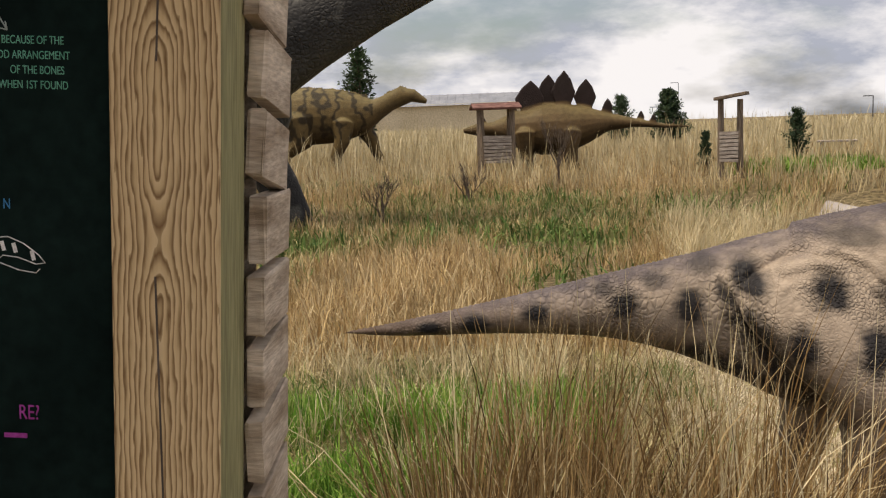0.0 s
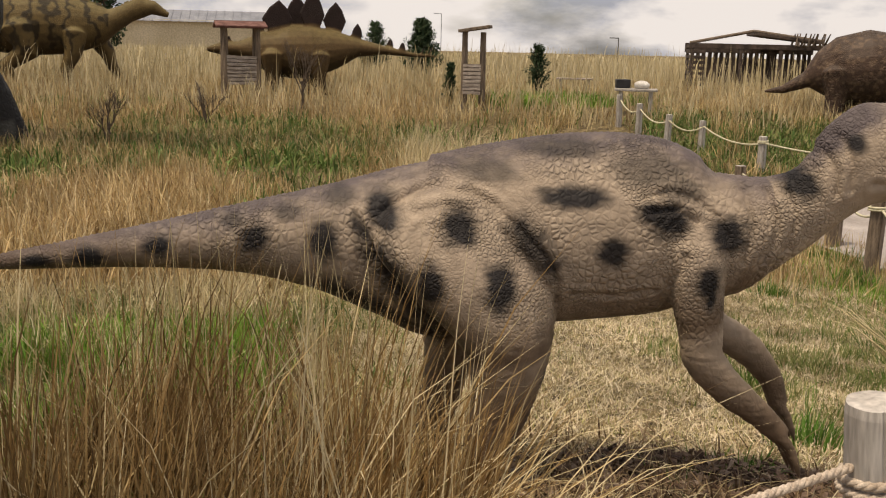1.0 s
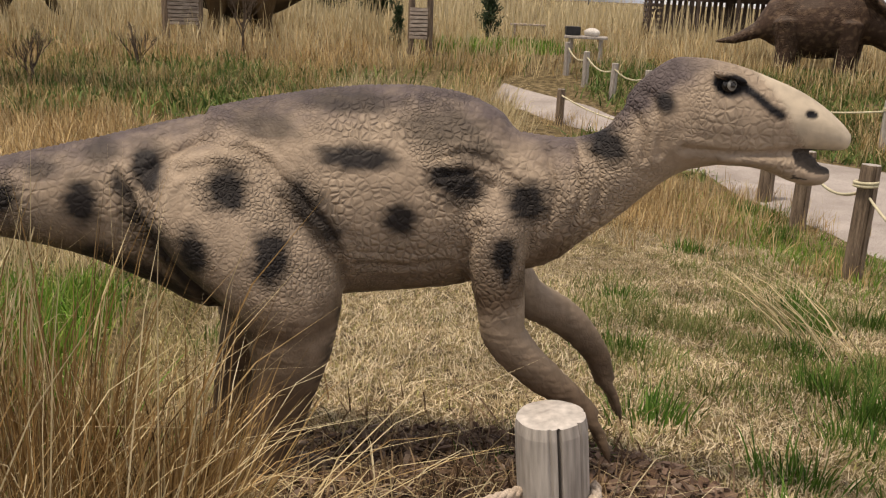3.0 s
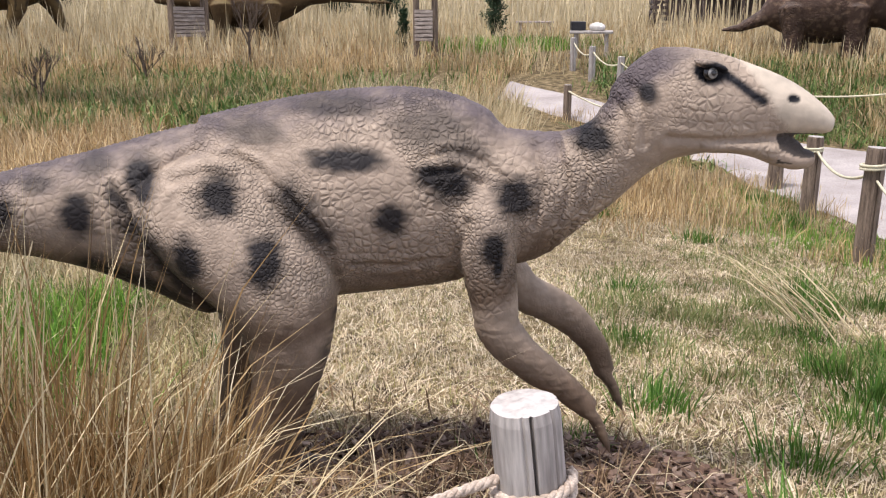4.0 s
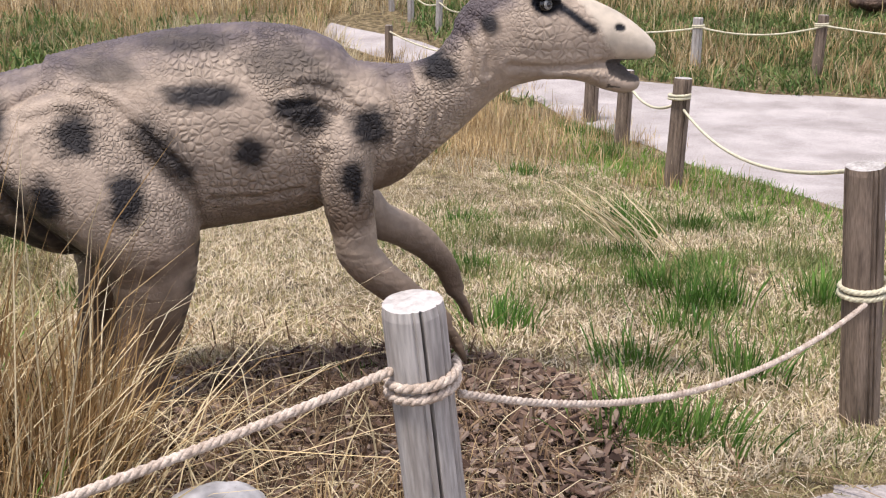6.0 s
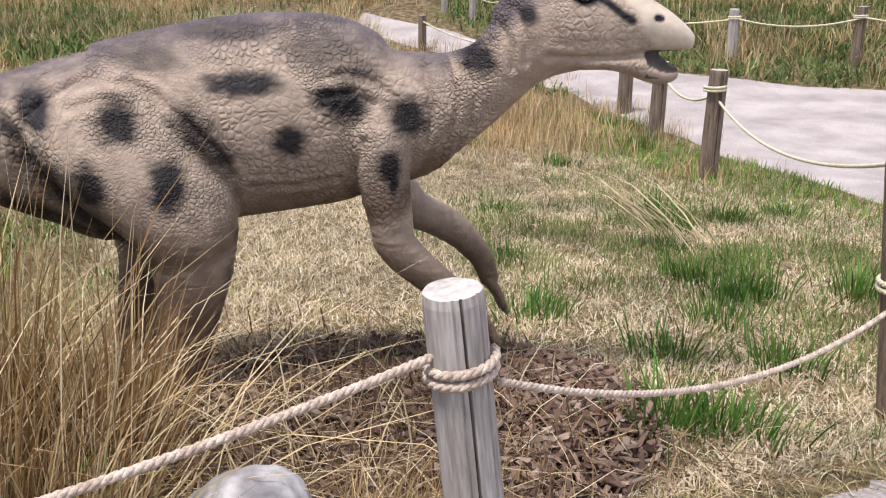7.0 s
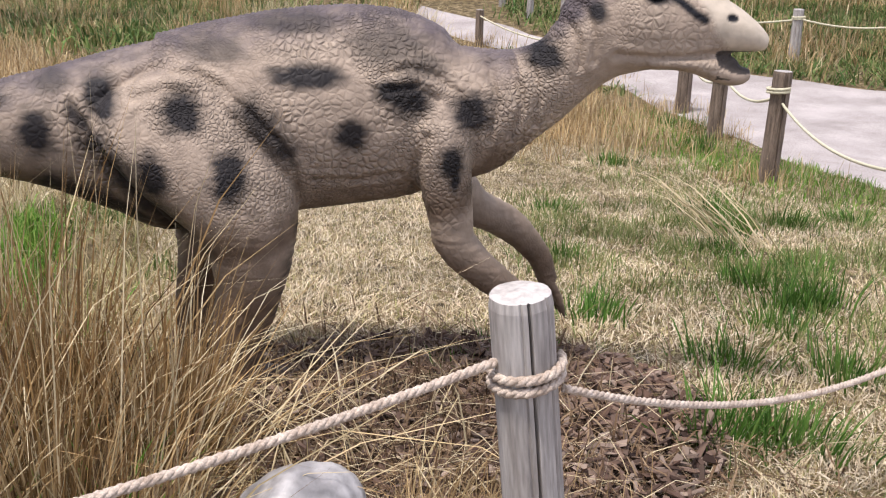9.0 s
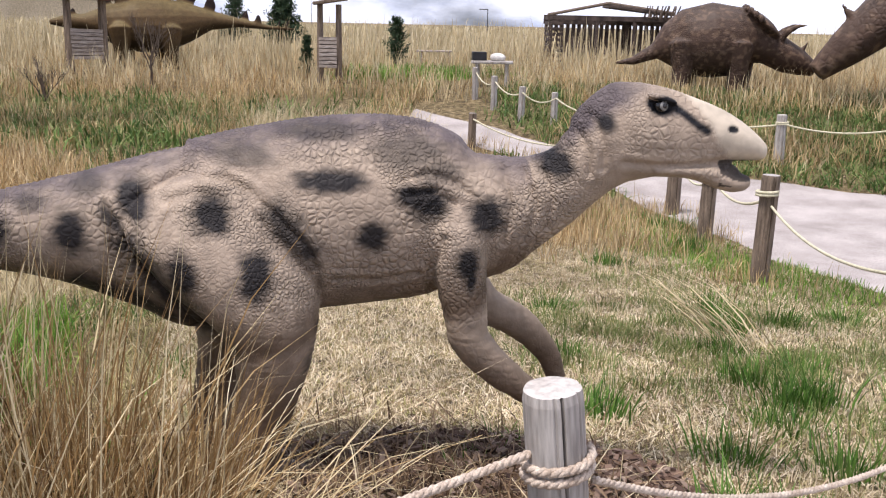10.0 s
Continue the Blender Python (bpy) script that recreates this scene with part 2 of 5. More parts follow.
def strip(name, left, right, mat, label, steps=24, lift=0.02):
    """A sheet laid between two lines on the land."""
    bm = bmesh.new()
    m = 8
    rows = []
    seg = len(left) - 1
    for i in range(seg * steps // 4 + 1):
        f = i / (seg * steps // 4) * seg
        k, w = min(int(f), seg - 1), f - min(int(f), seg - 1)
        a = Vector(left[k]).lerp(Vector(left[k + 1]), w)
        b = Vector(right[k]).lerp(Vector(right[k + 1]), w)
        row = []
        for j in range(m + 1):
            p = a.lerp(b, j / m)
            if j in (0, m):
                p += Vector((noise.noise(Vector((p.x, p.y, 5))), noise.noise(Vector((p.x, p.y, 9))))) * 0.15
            edge = 0.03 if j in (0, m) else 0.0
            row.append(bm.verts.new((p.x, p.y, ground_z(p.x, p.y) + lift - edge)))
        rows.append(row)
    for a, b in zip(rows, rows[1:]):
        for j in range(m):
            bm.faces.new((a[j], a[j + 1], b[j + 1], b[j]))
    bmesh.ops.recalc_face_normals(bm, faces=bm.faces)
    return tagged(mesh_object(name, bm, mat, smooth=True), label, "path", kind="structure")


strip("path", PATH_NEAR, PATH_FAR, M_GRAVEL, "pale crushed-gravel footpath winding through the grass", lift=0.035)
strip("path", [(-3, -1.6), (0, -0.9), (2.0, 0.6), (2.75, 2.2), (3.6, 2.35), (5.2, 2.2), (7.9, 3.0)], [(-3, -4), (0, -4), (2.6, -3), (4.5, -2), (6, -1), (8, 0), (11, 0.5)], M_GRAVEL,
      "pale gravel visitor path beside the rope fence", lift=0.025)


def mulch_bed():
    """Bare chip-strewn soil round the statue's feet."""
    bm = bmesh.new()
    rings = []
    for f in (0.05, 0.3, 0.55, 0.8, 1.0):
        ring = []
        for k in range(40):
            a = 2 * math.pi * k / 40
            r = f * (1 + 0.25 * noise.noise(Vector((math.cos(a) * 2, math.sin(a) * 2, 1))))
            x, y = 2.15 + 1.0 * r * math.cos(a), 3.10 + 0.82 * r * math.sin(a)
            ring.append(bm.verts.new((x, y, ground_z(x, y) + 0.016 - 0.03 * (f > 0.9))))
        rings.append(ring)
    for a, b in zip(rings, rings[1:]):
        for k in range(40):
            bm.faces.new((a[k], a[(k + 1) % 40], b[(k + 1) % 40], b[k]))
    bm.faces.new(rings[0])
    bmesh.ops.recalc_face_normals(bm, faces=bm.faces)
    return tagged(mesh_object("mulch_bed", bm, M_MULCH, smooth=True), "dark brown mulch round the statue's feet", "ground", kind="structure")


mulch_bed()


# ---- the spotted dinosaur ----
def loft(stations, sides=20, bm=None):
    """stations: (x, y, top, bottom, half width); an egg-shaped ring at each."""
    bm = bm or bmesh.new()
    rings = []
    n = len(stations)
    for i, (x, y, top, bot, w) in enumerate(stations):
        x0, y0, t0, b0, _ = stations[max(i - 1, 0)]
        x1, y1, t1, b1, _ = stations[min(i + 1, n - 1)]
        d = Vector((x1 - x0, y1 - y0, ((t1 + b1) - (t0 + b0)) / 2)).normalized()
        side = d.cross(Vector((0, 0, 1))).normalized()
        up = side.cross(d)
        c, h = Vector((x, y, (top + bot) / 2)), (top - bot) / 2 * max(0.55, up.z)
        ring = []
        for k in range(sides):
            a = 2 * math.pi * k / sides
            s, u = math.cos(a), math.sin(a)
            narrow = 1 - 0.22 * max(0, u) ** 2
            ring.append(bm.verts.new(c + side * (s * w * narrow) + up * (u * h)))
        rings.append(ring)
    for a, b in zip(rings, rings[1:]):
        for k in range(sides):
            bm.faces.new((a[k], a[(k + 1) % sides], b[(k + 1) % sides], b[k]))
    bm.faces.new(rings[0][::-1])
    bm.faces.new(rings[-1])
    return bm


def blob(bm, at, size, turn=(0, 0, 0), seg=16):
    m = pose(*at, *turn) @ Matrix.Diagonal((*size, 1))
    bmesh.ops.create_uvsphere(bm, u_segments=seg, v_segments=seg // 2 + 2, radius=1.0, matrix=m)
    return bm


def fused(name, bm, voxel, mat, smooth=4):
    """Melts overlapping volumes into one skin."""
    bmesh.ops.recalc_face_normals(bm, faces=bm.faces)
    me = bpy.data.meshes.new(name)
    bm.to_mesh(me)
    bm.free()
    ob = new(name, me)
    r = ob.modifiers.new("remesh", "REMESH")
    r.mode, r.voxel_size = "VOXEL", voxel
    s = ob.modifiers.new("smooth", "SMOOTH")
    s.iterations, s.factor = smooth, 0.5
    dg = bpy.context.evaluated_depsgraph_get()
    out = bpy.data.meshes.new_from_object(ob.evaluated_get(dg))
    ob.modifiers.clear()
    ob.data = out
    bpy.data.meshes.remove(me)
    out.materials.clear()
    out.materials.append(mat)
    out.shade_smooth()
    return ob


def attribute(me, name, values):
    at = me.attributes.new(name, "FLOAT", "POINT")
    at.data.foreach_set("value", np.asarray(values, dtype=np.float32))


def hide_material(name, base, base2, spot, dorsal, under_tone, scale=54.0, relief=0.008, beak=None, groove_tone=0.80):
    """Painted scaly skin: body tone, dark spots, a back tone and an underside tone, over pebbles parted by grooves."""
    m = bpy.data.materials.new(name)
    m.use_nodes = True
    n, l = m.node_tree.nodes, m.node_tree.links
    b = n["Principled BSDF"]

    def mix(fac, a, c, kind="MIX"):
        x = n.new("ShaderNodeMix")
        x.data_type, x.blend_type = "RGBA", kind
        for key, v in (("Factor", fac), ("A", a), ("B", c)):
            if isinstance(v, (tuple, float, int)):
                x.inputs[key].default_value = (*v, 1) if isinstance(v, tuple) else v
            else:
                l.new(v, x.inputs[key])
        return x.outputs["Result"]

    def attr(key):
        a = n.new("ShaderNodeAttribute")
        a.attribute_name = key
        return a.outputs["Fac"]

    def span(value, a, c, lo, hi):
        r = n.new("ShaderNodeMapRange")
        r.interpolation_type = "SMOOTHSTEP"
        for key, v in (("From Min", a), ("From Max", c), ("To Min", lo), ("To Max", hi)):
            r.inputs[key].default_value = v
        l.new(value, r.inputs["Value"])
        return r.outputs[0]

    def maths(op, a, c):
        x = n.new("ShaderNodeMath")
        x.operation = op
        for i, v in enumerate((a, c)):
            if isinstance(v, (int, float)):
                x.inputs[i].default_value = v
            else:
                l.new(v, x.inputs[i])
        return x.outputs[0]

    def grain(size, detail, stretch=(1, 1, 1), twist=0.0):
        x, mp = n.new("ShaderNodeTexNoise"), n.new("ShaderNodeMapping")
        mp.inputs["Scale"].default_value = stretch
        l.new(tc.outputs["Object"], mp.inputs["Vector"])
        l.new(mp.outputs[0], x.inputs["Vector"])
        x.inputs["Scale"].default_value, x.inputs["Detail"].default_value, x.inputs["Distortion"].default_value = size, detail, twist
        return x

    tc = n.new("ShaderNodeTexCoord")
    ns = grain(scale * 0.09, 5)
    warp = grain(scale * 0.25, 2)
    col = mix(ns.outputs["Fac"], base, base2)
    for key, tone in (("dorsal", dorsal), ("under_tone", under_tone), ("beak", beak), ("spot", spot)):
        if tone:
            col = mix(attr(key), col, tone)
    bent = n.new("ShaderNodeMix")
    bent.data_type = "VECTOR"
    bent.inputs["Factor"].default_value = 0.035
    l.new(tc.outputs["Object"], bent.inputs["A"])
    l.new(warp.outputs["Color"], bent.inputs["B"])
    cells = []
    for k in (1.0, 1.6):
        vo = n.new("ShaderNodeTexVoronoi")
        vo.feature = "DISTANCE_TO_EDGE"
        vo.inputs["Scale"].default_value, vo.inputs["Randomness"].default_value = scale * k, 0.85
        l.new(bent.outputs["Result"], vo.inputs["Vector"])
        cells.append(span(vo.outputs["Distance"], 0.0, 0.30, 0.0, 1.0))
    # large pebbles in some places, small ones in others, worn smooth on beak and limbs
    size = span(grain(scale * 0.055, 2).outputs["Fac"], 0.47, 0.53, 0.0, 1.0)
    pebble = maths("ADD", maths("MULTIPLY", cells[0], size), maths("MULTIPLY", cells[1], maths("SUBTRACT", 1.0, size)))
    worn = maths("MULTIPLY", span(ns.outputs["Fac"], 0.36, 0.60, 0.25, 1.0), maths("SUBTRACT", 1.0, attr("plain")))
    groove = maths("SUBTRACT", 1.0, maths("MULTIPLY", maths("MULTIPLY", maths("SUBTRACT", 1.0, pebble), worn), 1.0 - groove_tone))
    dirt = span(grain(scale * 0.5, 6).outputs["Fac"], 0.3, 0.7, 0.84, 1.10)
    col = mix(1.0, mix(1.0, col, groove, "MULTIPLY"), dirt, "MULTIPLY")
    l.new(col, b.inputs["Base Color"])
    fold = grain(scale * 0.26, 5, (0.75, 1.0, 1.5), 1.2)
    b1, b2 = n.new("ShaderNodeBump"), n.new("ShaderNodeBump")
    b1.inputs["Strength"].default_value, b1.inputs["Distance"].default_value = 0.10, relief * 2.4
    l.new(fold.outputs["Fac"], b1.inputs["Height"])
    b2.inputs["Distance"].default_value = relief * 0.62
    l.new(worn, b2.inputs["Strength"])
    l.new(pebble, b2.inputs["Height"])
    l.new(b1.outputs[0], b2.inputs["Normal"])
    l.new(b2.outputs[0], b.inputs["Normal"])
    b.inputs["Roughness"].default_value, b.inputs["Specular IOR Level"].default_value = 0.62, 0.22
    return m


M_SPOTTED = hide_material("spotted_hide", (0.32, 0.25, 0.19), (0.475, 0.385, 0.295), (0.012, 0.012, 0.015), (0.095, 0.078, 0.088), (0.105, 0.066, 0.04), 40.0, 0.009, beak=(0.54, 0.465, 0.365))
M_EYE = material("dark_eye_rim", (0.010, 0.009, 0.008), (0.022, 0.02, 0.018), 50, 0.15, 0.0, 80, spec=0.6)
M_IRIS = material("grey_glass_iris", (0.12, 0.12, 0.11), (0.30, 0.29, 0.27), 90, 0.06, 0.0, 160, spec=0.8)

# trunk and tail: x, y, top, bottom, half width
SPOTTED_BODY = [
    (-0.35, 3.76, 0.900, 0.892, 0.004), (-0.12, 3.76, 0.935, 0.878, 0.030), (0.26, 3.77, 1.010, 0.878, 0.065), (0.65, 3.79, 1.092, 0.855, 0.105),
    (0.95, 3.82, 1.155, 0.780, 0.135), (1.25, 3.83, 1.236, 0.650, 0.175), (1.40, 3.815, 1.275, 0.580, 0.205), (1.55, 3.79, 1.312, 0.600, 0.230), (1.75, 3.74, 1.352, 0.640, 0.258),
    (2.00, 3.70, 1.376, 0.672, 0.265), (2.20, 3.62, 1.362, 0.706, 0.230), (2.36, 3.56, 1.288, 0.760, 0.175), (2.48, 3.51, 1.235, 0.86, 0.13)]
# neck and head: top x, z, underside x, z, half width
SPOTTED_NECK = [
    (2.36, 1.250, 2.31, 0.760, 0.155), (2.499, 1.239, 2.495, 0.805, 0.130), (2.575, 1.246, 2.626, 0.921, 0.112), (2.639, 1.275, 2.715, 1.004, 0.100),
    (2.682, 1.330, 2.786, 1.081, 0.096), (2.714, 1.405, 2.848, 1.135, 0.098), (2.757, 1.465, 2.893, 1.162, 0.102), (2.818, 1.510, 2.947, 1.178, 0.108),
    (2.881, 1.519, 2.992, 1.188, 0.110), (2.944, 1.513, 3.038, 1.198, 0.106), (3.017, 1.497, 3.083, 1.206, 0.096), (3.081, 1.474, 3.130, 1.219, 0.084),
    (3.140, 1.452, 3.171, 1.238, 0.076), (3.200, 1.425, 3.224, 1.250, 0.070), (3.260, 1.388, 3.278, 1.252, 0.062), (3.315, 1.343, 3.322, 1.254, 0.048), (3.350, 1.305, 3.345, 1.262, 0.024)]
SPOTTED_JAW = [
    (2.95, 1.265, 2.99, 1.186, 0.080), (3.04, 1.262, 3.05, 1.188, 0.080), (3.10, 1.262, 3.113, 1.178, 0.076), (3.160, 1.258, 3.175, 1.153, 0.070),
    (3.190, 1.244, 3.205, 1.145, 0.064), (3.225, 1.222, 3.237, 1.138, 0.058), (3.272, 1.205, 3.278, 1.143, 0.046), (3.300, 1.198, 3.302, 1.160, 0.024)]
# hind leg, level slices: z, rear x, front x, y from the middle, half depth
SPOTTED_LEG = [
    (1.19, 1.42, 1.54, 0.08, 0.05), (1.14, 1.30, 1.64, 0.085, 0.115), (1.06, 1.19, 1.72, 0.10, 0.165), (0.96, 1.165, 1.772, 0.125, 0.195), (0.86, 1.235, 1.808, 0.155, 0.205), (0.76, 1.325, 1.822, 0.18, 0.192),
    (0.67, 1.425, 1.816, 0.20, 0.174), (0.58, 1.490, 1.802, 0.21, 0.157), (0.46, 1.518, 1.770, 0.215, 0.132), (0.33, 1.508, 1.722, 0.215, 0.112), (0.20, 1.495, 1.680, 0.215, 0.100), (0.06, 1.49, 1.665, 0.215, 0.10)]
SPOTS = [(0.0, 0.912, 0.042, 0.02), (0.175, 0.925, 0.05, 0.035), (0.41, 0.968, 0.045, 0.034), (0.74, 0.992, 0.054, 0.046), (0.985, 0.980, 0.052, 0.070),
         (1.198, 1.092, 0.052, 0.060), (1.447, 1.058, 0.060, 0.062), (1.338, 0.868, 0.048, 0.072), (1.580, 0.862, 0.056, 0.080),
         (1.85, 1.168, 0.112, 0.038), (1.985, 0.975, 0.050, 0.050), (2.175, 1.098, 0.066, 0.060), (2.11, 1.12, 0.045, 0.038),
         (2.39, 1.045, 0.068, 0.058), (2.30, 0.888, 0.040, 0.055), (2.315, 0.83, 0.018, 0.045), (2.63, 1.235, 0.046, 0.055), (2.775, 1.378, 0.025, 0.030)]
FAINT = [(1.05, 1.135, 0.05, 0.035), (0.862, 1.08, 0.045, 0.028), (0.667, 1.05, 0.04, 0.025), (1.57, 1.24, 0.09, 0.038), (1.84, 1.325, 0.13, 0.03), (2.13, 1.26, 0.12, 0.05), (2.22, 1.20, 0.07, 0.04)]
# bands round the thigh and under the tail: dark paint with shadow painted in
PAINT_SHADE_BANDS = [((1.10, 1.05), (1.17, 0.95), 0.026), ((1.17, 0.95), (1.30, 0.76), 0.058), ((1.30, 0.76), (1.44, 0.58), 0.062), ((1.0, 0.80), (1.3, 0.66), 0.05), ((1.665, 1.045), (1.765, 0.92), 0.054)]
FOLDS = [((1.20, 1.09), (1.30, 1.152), (1.40, 1.178), (1.50, 1.170), (1.58, 1.13), (1.64, 1.07), (1.70, 1.01), (1.757, 0.955), (1.80, 0.86), (1.815, 0.74)),
         ((1.10, 1.07), (1.15, 0.98), (1.22, 0.86), (1.32, 0.72), (1.42, 0.58)), ((2.08, 1.17), (2.17, 1.195), (2.26, 1.175), (2.34, 1.12), (2.39, 1.03)),
         ((2.12, 1.125), (2.20, 1.135), (2.27, 1.09)), ((2.22, 0.98), (2.20, 0.87), (2.215, 0.76)), ((2.46, 1.20), (2.47, 1.06), (2.45, 0.95)), ((2.53, 1.20), (2.55, 1.08), (2.53, 0.96)),
         ((2.59, 1.20), (2.61, 1.10), (2.60, 1.0)), ((2.69, 1.36), (2.72, 1.28), (2.73, 1.20)), ((2.74, 1.40), (2.765, 1.30), (2.77, 1.22)),
         ((2.84, 1.243), (2.95, 1.236), (3.06, 1.238), (3.14, 1.246)), ((1.86, 0.815), (2.0, 0.81), (2.15, 0.835)), ((1.30, 1.10), (1.40, 1.13), (1.52, 1.11))]
HEAD_LINE = ((2.2, 2.38, 2.54, 2.66, 2.74, 2.84, 2.96, 3.08, 3.2, 3.35), (3.62, 3.55, 3.49, 3.44, 3.40, 3.36, 3.31, 3.26, 3.225, 3.18))


def near_line(co, line):
    """Distance in side view from each point to a bent line."""
    best = np.full(len(co), 9.0)
    p = co[:, [0, 2]]
    for a, b in zip(line, line[1:]):
        a, b = np.array(a), np.array(b)
        t = np.clip(((p - a) @ (b - a)) / ((b - a) @ (b - a)), 0, 1)
        best = np.minimum(best, np.hypot(*(p - a - t[:, None] * (b - a)).T))
    return best


def eased(stations, k=4):
    """More stations between the given ones, on a smooth curve."""
    s = np.array(stations)
    out = []
    for i in range(len(s) - 1):
        p0, p1, p2, p3 = s[max(i - 1, 0)], s[i], s[i + 1], s[min(i + 2, len(s) - 1)]
        for j in range(k):
            t = j / k
            out.append(0.5 * (2 * p1 + (p2 - p0) * t + (2 * p0 - 5 * p1 + 4 * p2 - p3) * t * t + (3 * p1 - p0 - 3 * p2 + p3) * t ** 3))
    return out + [s[-1]]


def skin(bm, rings):
    for a, b in zip(rings, rings[1:]):
        for k in range(len(a)):
            bm.faces.new((a[k], a[(k + 1) % len(a)], b[(k + 1) % len(a)], b[k]))
    bm.faces.new(rings[0][::-1])
    bm.faces.new(rings[-1])


def slant_loft(stations, bm, sides=24):
    """Egg-shaped rings that lean as the neck and head lean."""
    rings = []
    for xt, zt, xb, zb, w in eased(stations):
        top = Vector((xt, np.interp(xt, *HEAD_LINE), zt))
        low = Vector((xb, np.interp(xb, *HEAD_LINE), zb))
        c, up = (top + low) / 2, (top - low) / 2
        side = up.cross(Vector((1, -0.4, 0))).normalized()
        rings.append([bm.verts.new(c + up * math.sin(a) + side * (math.cos(a) * w * (1 - 0.25 * max(0, math.sin(a)) ** 2))) for a in [2 * math.pi * k / sides for k in range(sides)]])
    skin(bm, rings)


def slice_loft(slices, bm, sgn, dx, slim, sides=28):
    """A leg of level slices."""
    rings = []
    for z, x0, x1, off, d in eased(slices):
        cx, hx, cy = (x0 + x1) / 2 + dx * smoothstep(1.0, 0.5, z), (x1 - x0) / 2 * slim, 3.775 + sgn * off
        rings.append([bm.verts.new((cx + hx * math.cos(a), cy + d * slim * math.sin(a), z)) for a in [2 * math.pi * k / sides for k in range(sides)]])
    skin(bm, rings)


def spotted_dinosaur():
    bm = loft(eased(SPOTTED_BODY), 32)
    slant_loft(SPOTTED_NECK, bm)
    slant_loft(SPOTTED_JAW, bm, 16)
    blob(bm, (2.945, 3.222, 1.468), (0.058, 0.026, 0.015), (0, 16, -20))
    blob(bm, (2.985, 3.400, 1.468), (0.060, 0.022, 0.016), (0, 16, -20))
    blob(bm, (3.205, 3.222, 1.218), (0.062, 0.040, 0.030), (0, 12, -17))
    for sgn, dx in ((-1, 0.0), (1, -0.13)):
        slice_loft(SPOTTED_LEG, bm, sgn, dx, 1.0 if sgn < 0 else 0.86)
        yc = 3.775 + sgn * 0.215
        blob(bm, (1.62 + dx, yc, 0.055), (0.17, 0.10, 0.07))
        for k in (-1, 0, 1):
            blob(bm, (1.76 + dx, yc + k * 0.065, 0.035), (0.09, 0.034, 0.04), (0, 8, k * 16))
        # fore limb
        ya = 3.60 + sgn * 0.17
        blob(bm, (2.29, 3.60 + sgn * 0.115, 0.97), (0.13, 0.085, 0.21), (0, 12, 0), 24)
        if sgn < 0:
            arm = [(2.27, ya + 0.09, 1.09), (2.29, ya + 0.01, 0.98), (2.31, ya, 0.80), (2.33, ya, 0.66), (2.345, ya, 0.585), (2.44, ya - 0.01, 0.475), (2.58, ya - 0.02, 0.36), (2.665, ya - 0.03, 0.28)]
        else:
            arm = [(2.28, ya - 0.09, 1.09), (2.31, ya, 0.98), (2.38, ya, 0.80), (2.46, ya, 0.68), (2.53, ya, 0.60), (2.68, ya, 0.51), (2.80, ya, 0.38), (2.85, ya, 0.26)]
        pts = eased([(*p, r) for p, r in zip(arm, (0.05, 0.100, 0.090, 0.078, 0.074, 0.066, 0.050, 0.040))])
        tube([p[:3] for p in pts], [p[3] for p in pts], 16, bm)
        wx, wy, wz = arm[-1]
        for k in (-1, 0, 1):
            tube([(wx - 0.015, wy + k * 0.02, wz + 0.01), (wx + 0.025, wy + k * 0.035, wz - 0.045), (wx + 0.045, wy - 0.01 + k * 0.04, wz - 0.10), (wx + 0.062, wy - 0.01 + k * 0.042, wz - 0.15)], [0.026, 0.020, 0.015, 0.006], 8, bm)
    ob = fused("dinosaur_statue", bm, 0.0075, M_SPOTTED, 7)
    me = ob.data
    me.materials.append(M_EYE)
    me.materials.append(M_IRIS)
    co = np.empty(len(me.vertices) * 3, dtype=np.float32)
    me.vertices.foreach_get("co", co)
    co = co.reshape(-1, 3)
    no = np.empty(len(me.vertices) * 3, dtype=np.float32)
    me.vertex_normals.foreach_get("vector", no)
    no = no.reshape(-1, 3)
    x, z = co[:, 0], co[:, 2]
    rag = np.array([noise.noise(Vector(p) * 22.0) + 0.6 * noise.noise(Vector(p) * 60.0) for p in co])
    # brush marks run level with the wrinkles
    brush = np.array([noise.noise(Vector((p[0] * 14, p[1] * 14, p[2] * 75))) for p in co])
    spot = np.zeros(len(co))
    for dots, strength in ((SPOTS, 0.96), (FAINT, 0.62)):
        for sx, sz, rx, rz in dots:
            d = np.hypot((x - sx) / rx, (z - sz) / rz) + 0.16 * rag + 0.30 * brush
            spot = np.maximum(spot, np.clip((1.50 - d) / 0.80, 0, 1) * strength)
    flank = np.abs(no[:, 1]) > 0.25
    # crease bands put both paint and shadow into the spot mask
    for a, b, w in PAINT_SHADE_BANDS:
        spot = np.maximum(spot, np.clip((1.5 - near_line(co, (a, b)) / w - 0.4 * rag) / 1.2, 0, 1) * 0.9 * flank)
    # dark streaks down the front of the shin
    spot = np.maximum(spot, np.clip((x - np.interp(z, (0.2, 0.4, 0.65), (1.60, 1.68, 1.755))) / 0.05, 0, 1) * np.clip(0.35 + 2.2 * brush, 0, 1) * (z < 0.68) * (x < 1.9) * 0.7)
    # skin folds: grooves beside soft ridges, then fine crumpling
    depth = np.zeros(len(co))
    for line in FOLDS:
        d = near_line(co, line) + 0.005 * rag
        depth -= 0.0085 * np.exp(-(d / 0.009) ** 2) - 0.004 * np.exp(-((d - 0.026) / 0.014) ** 2)
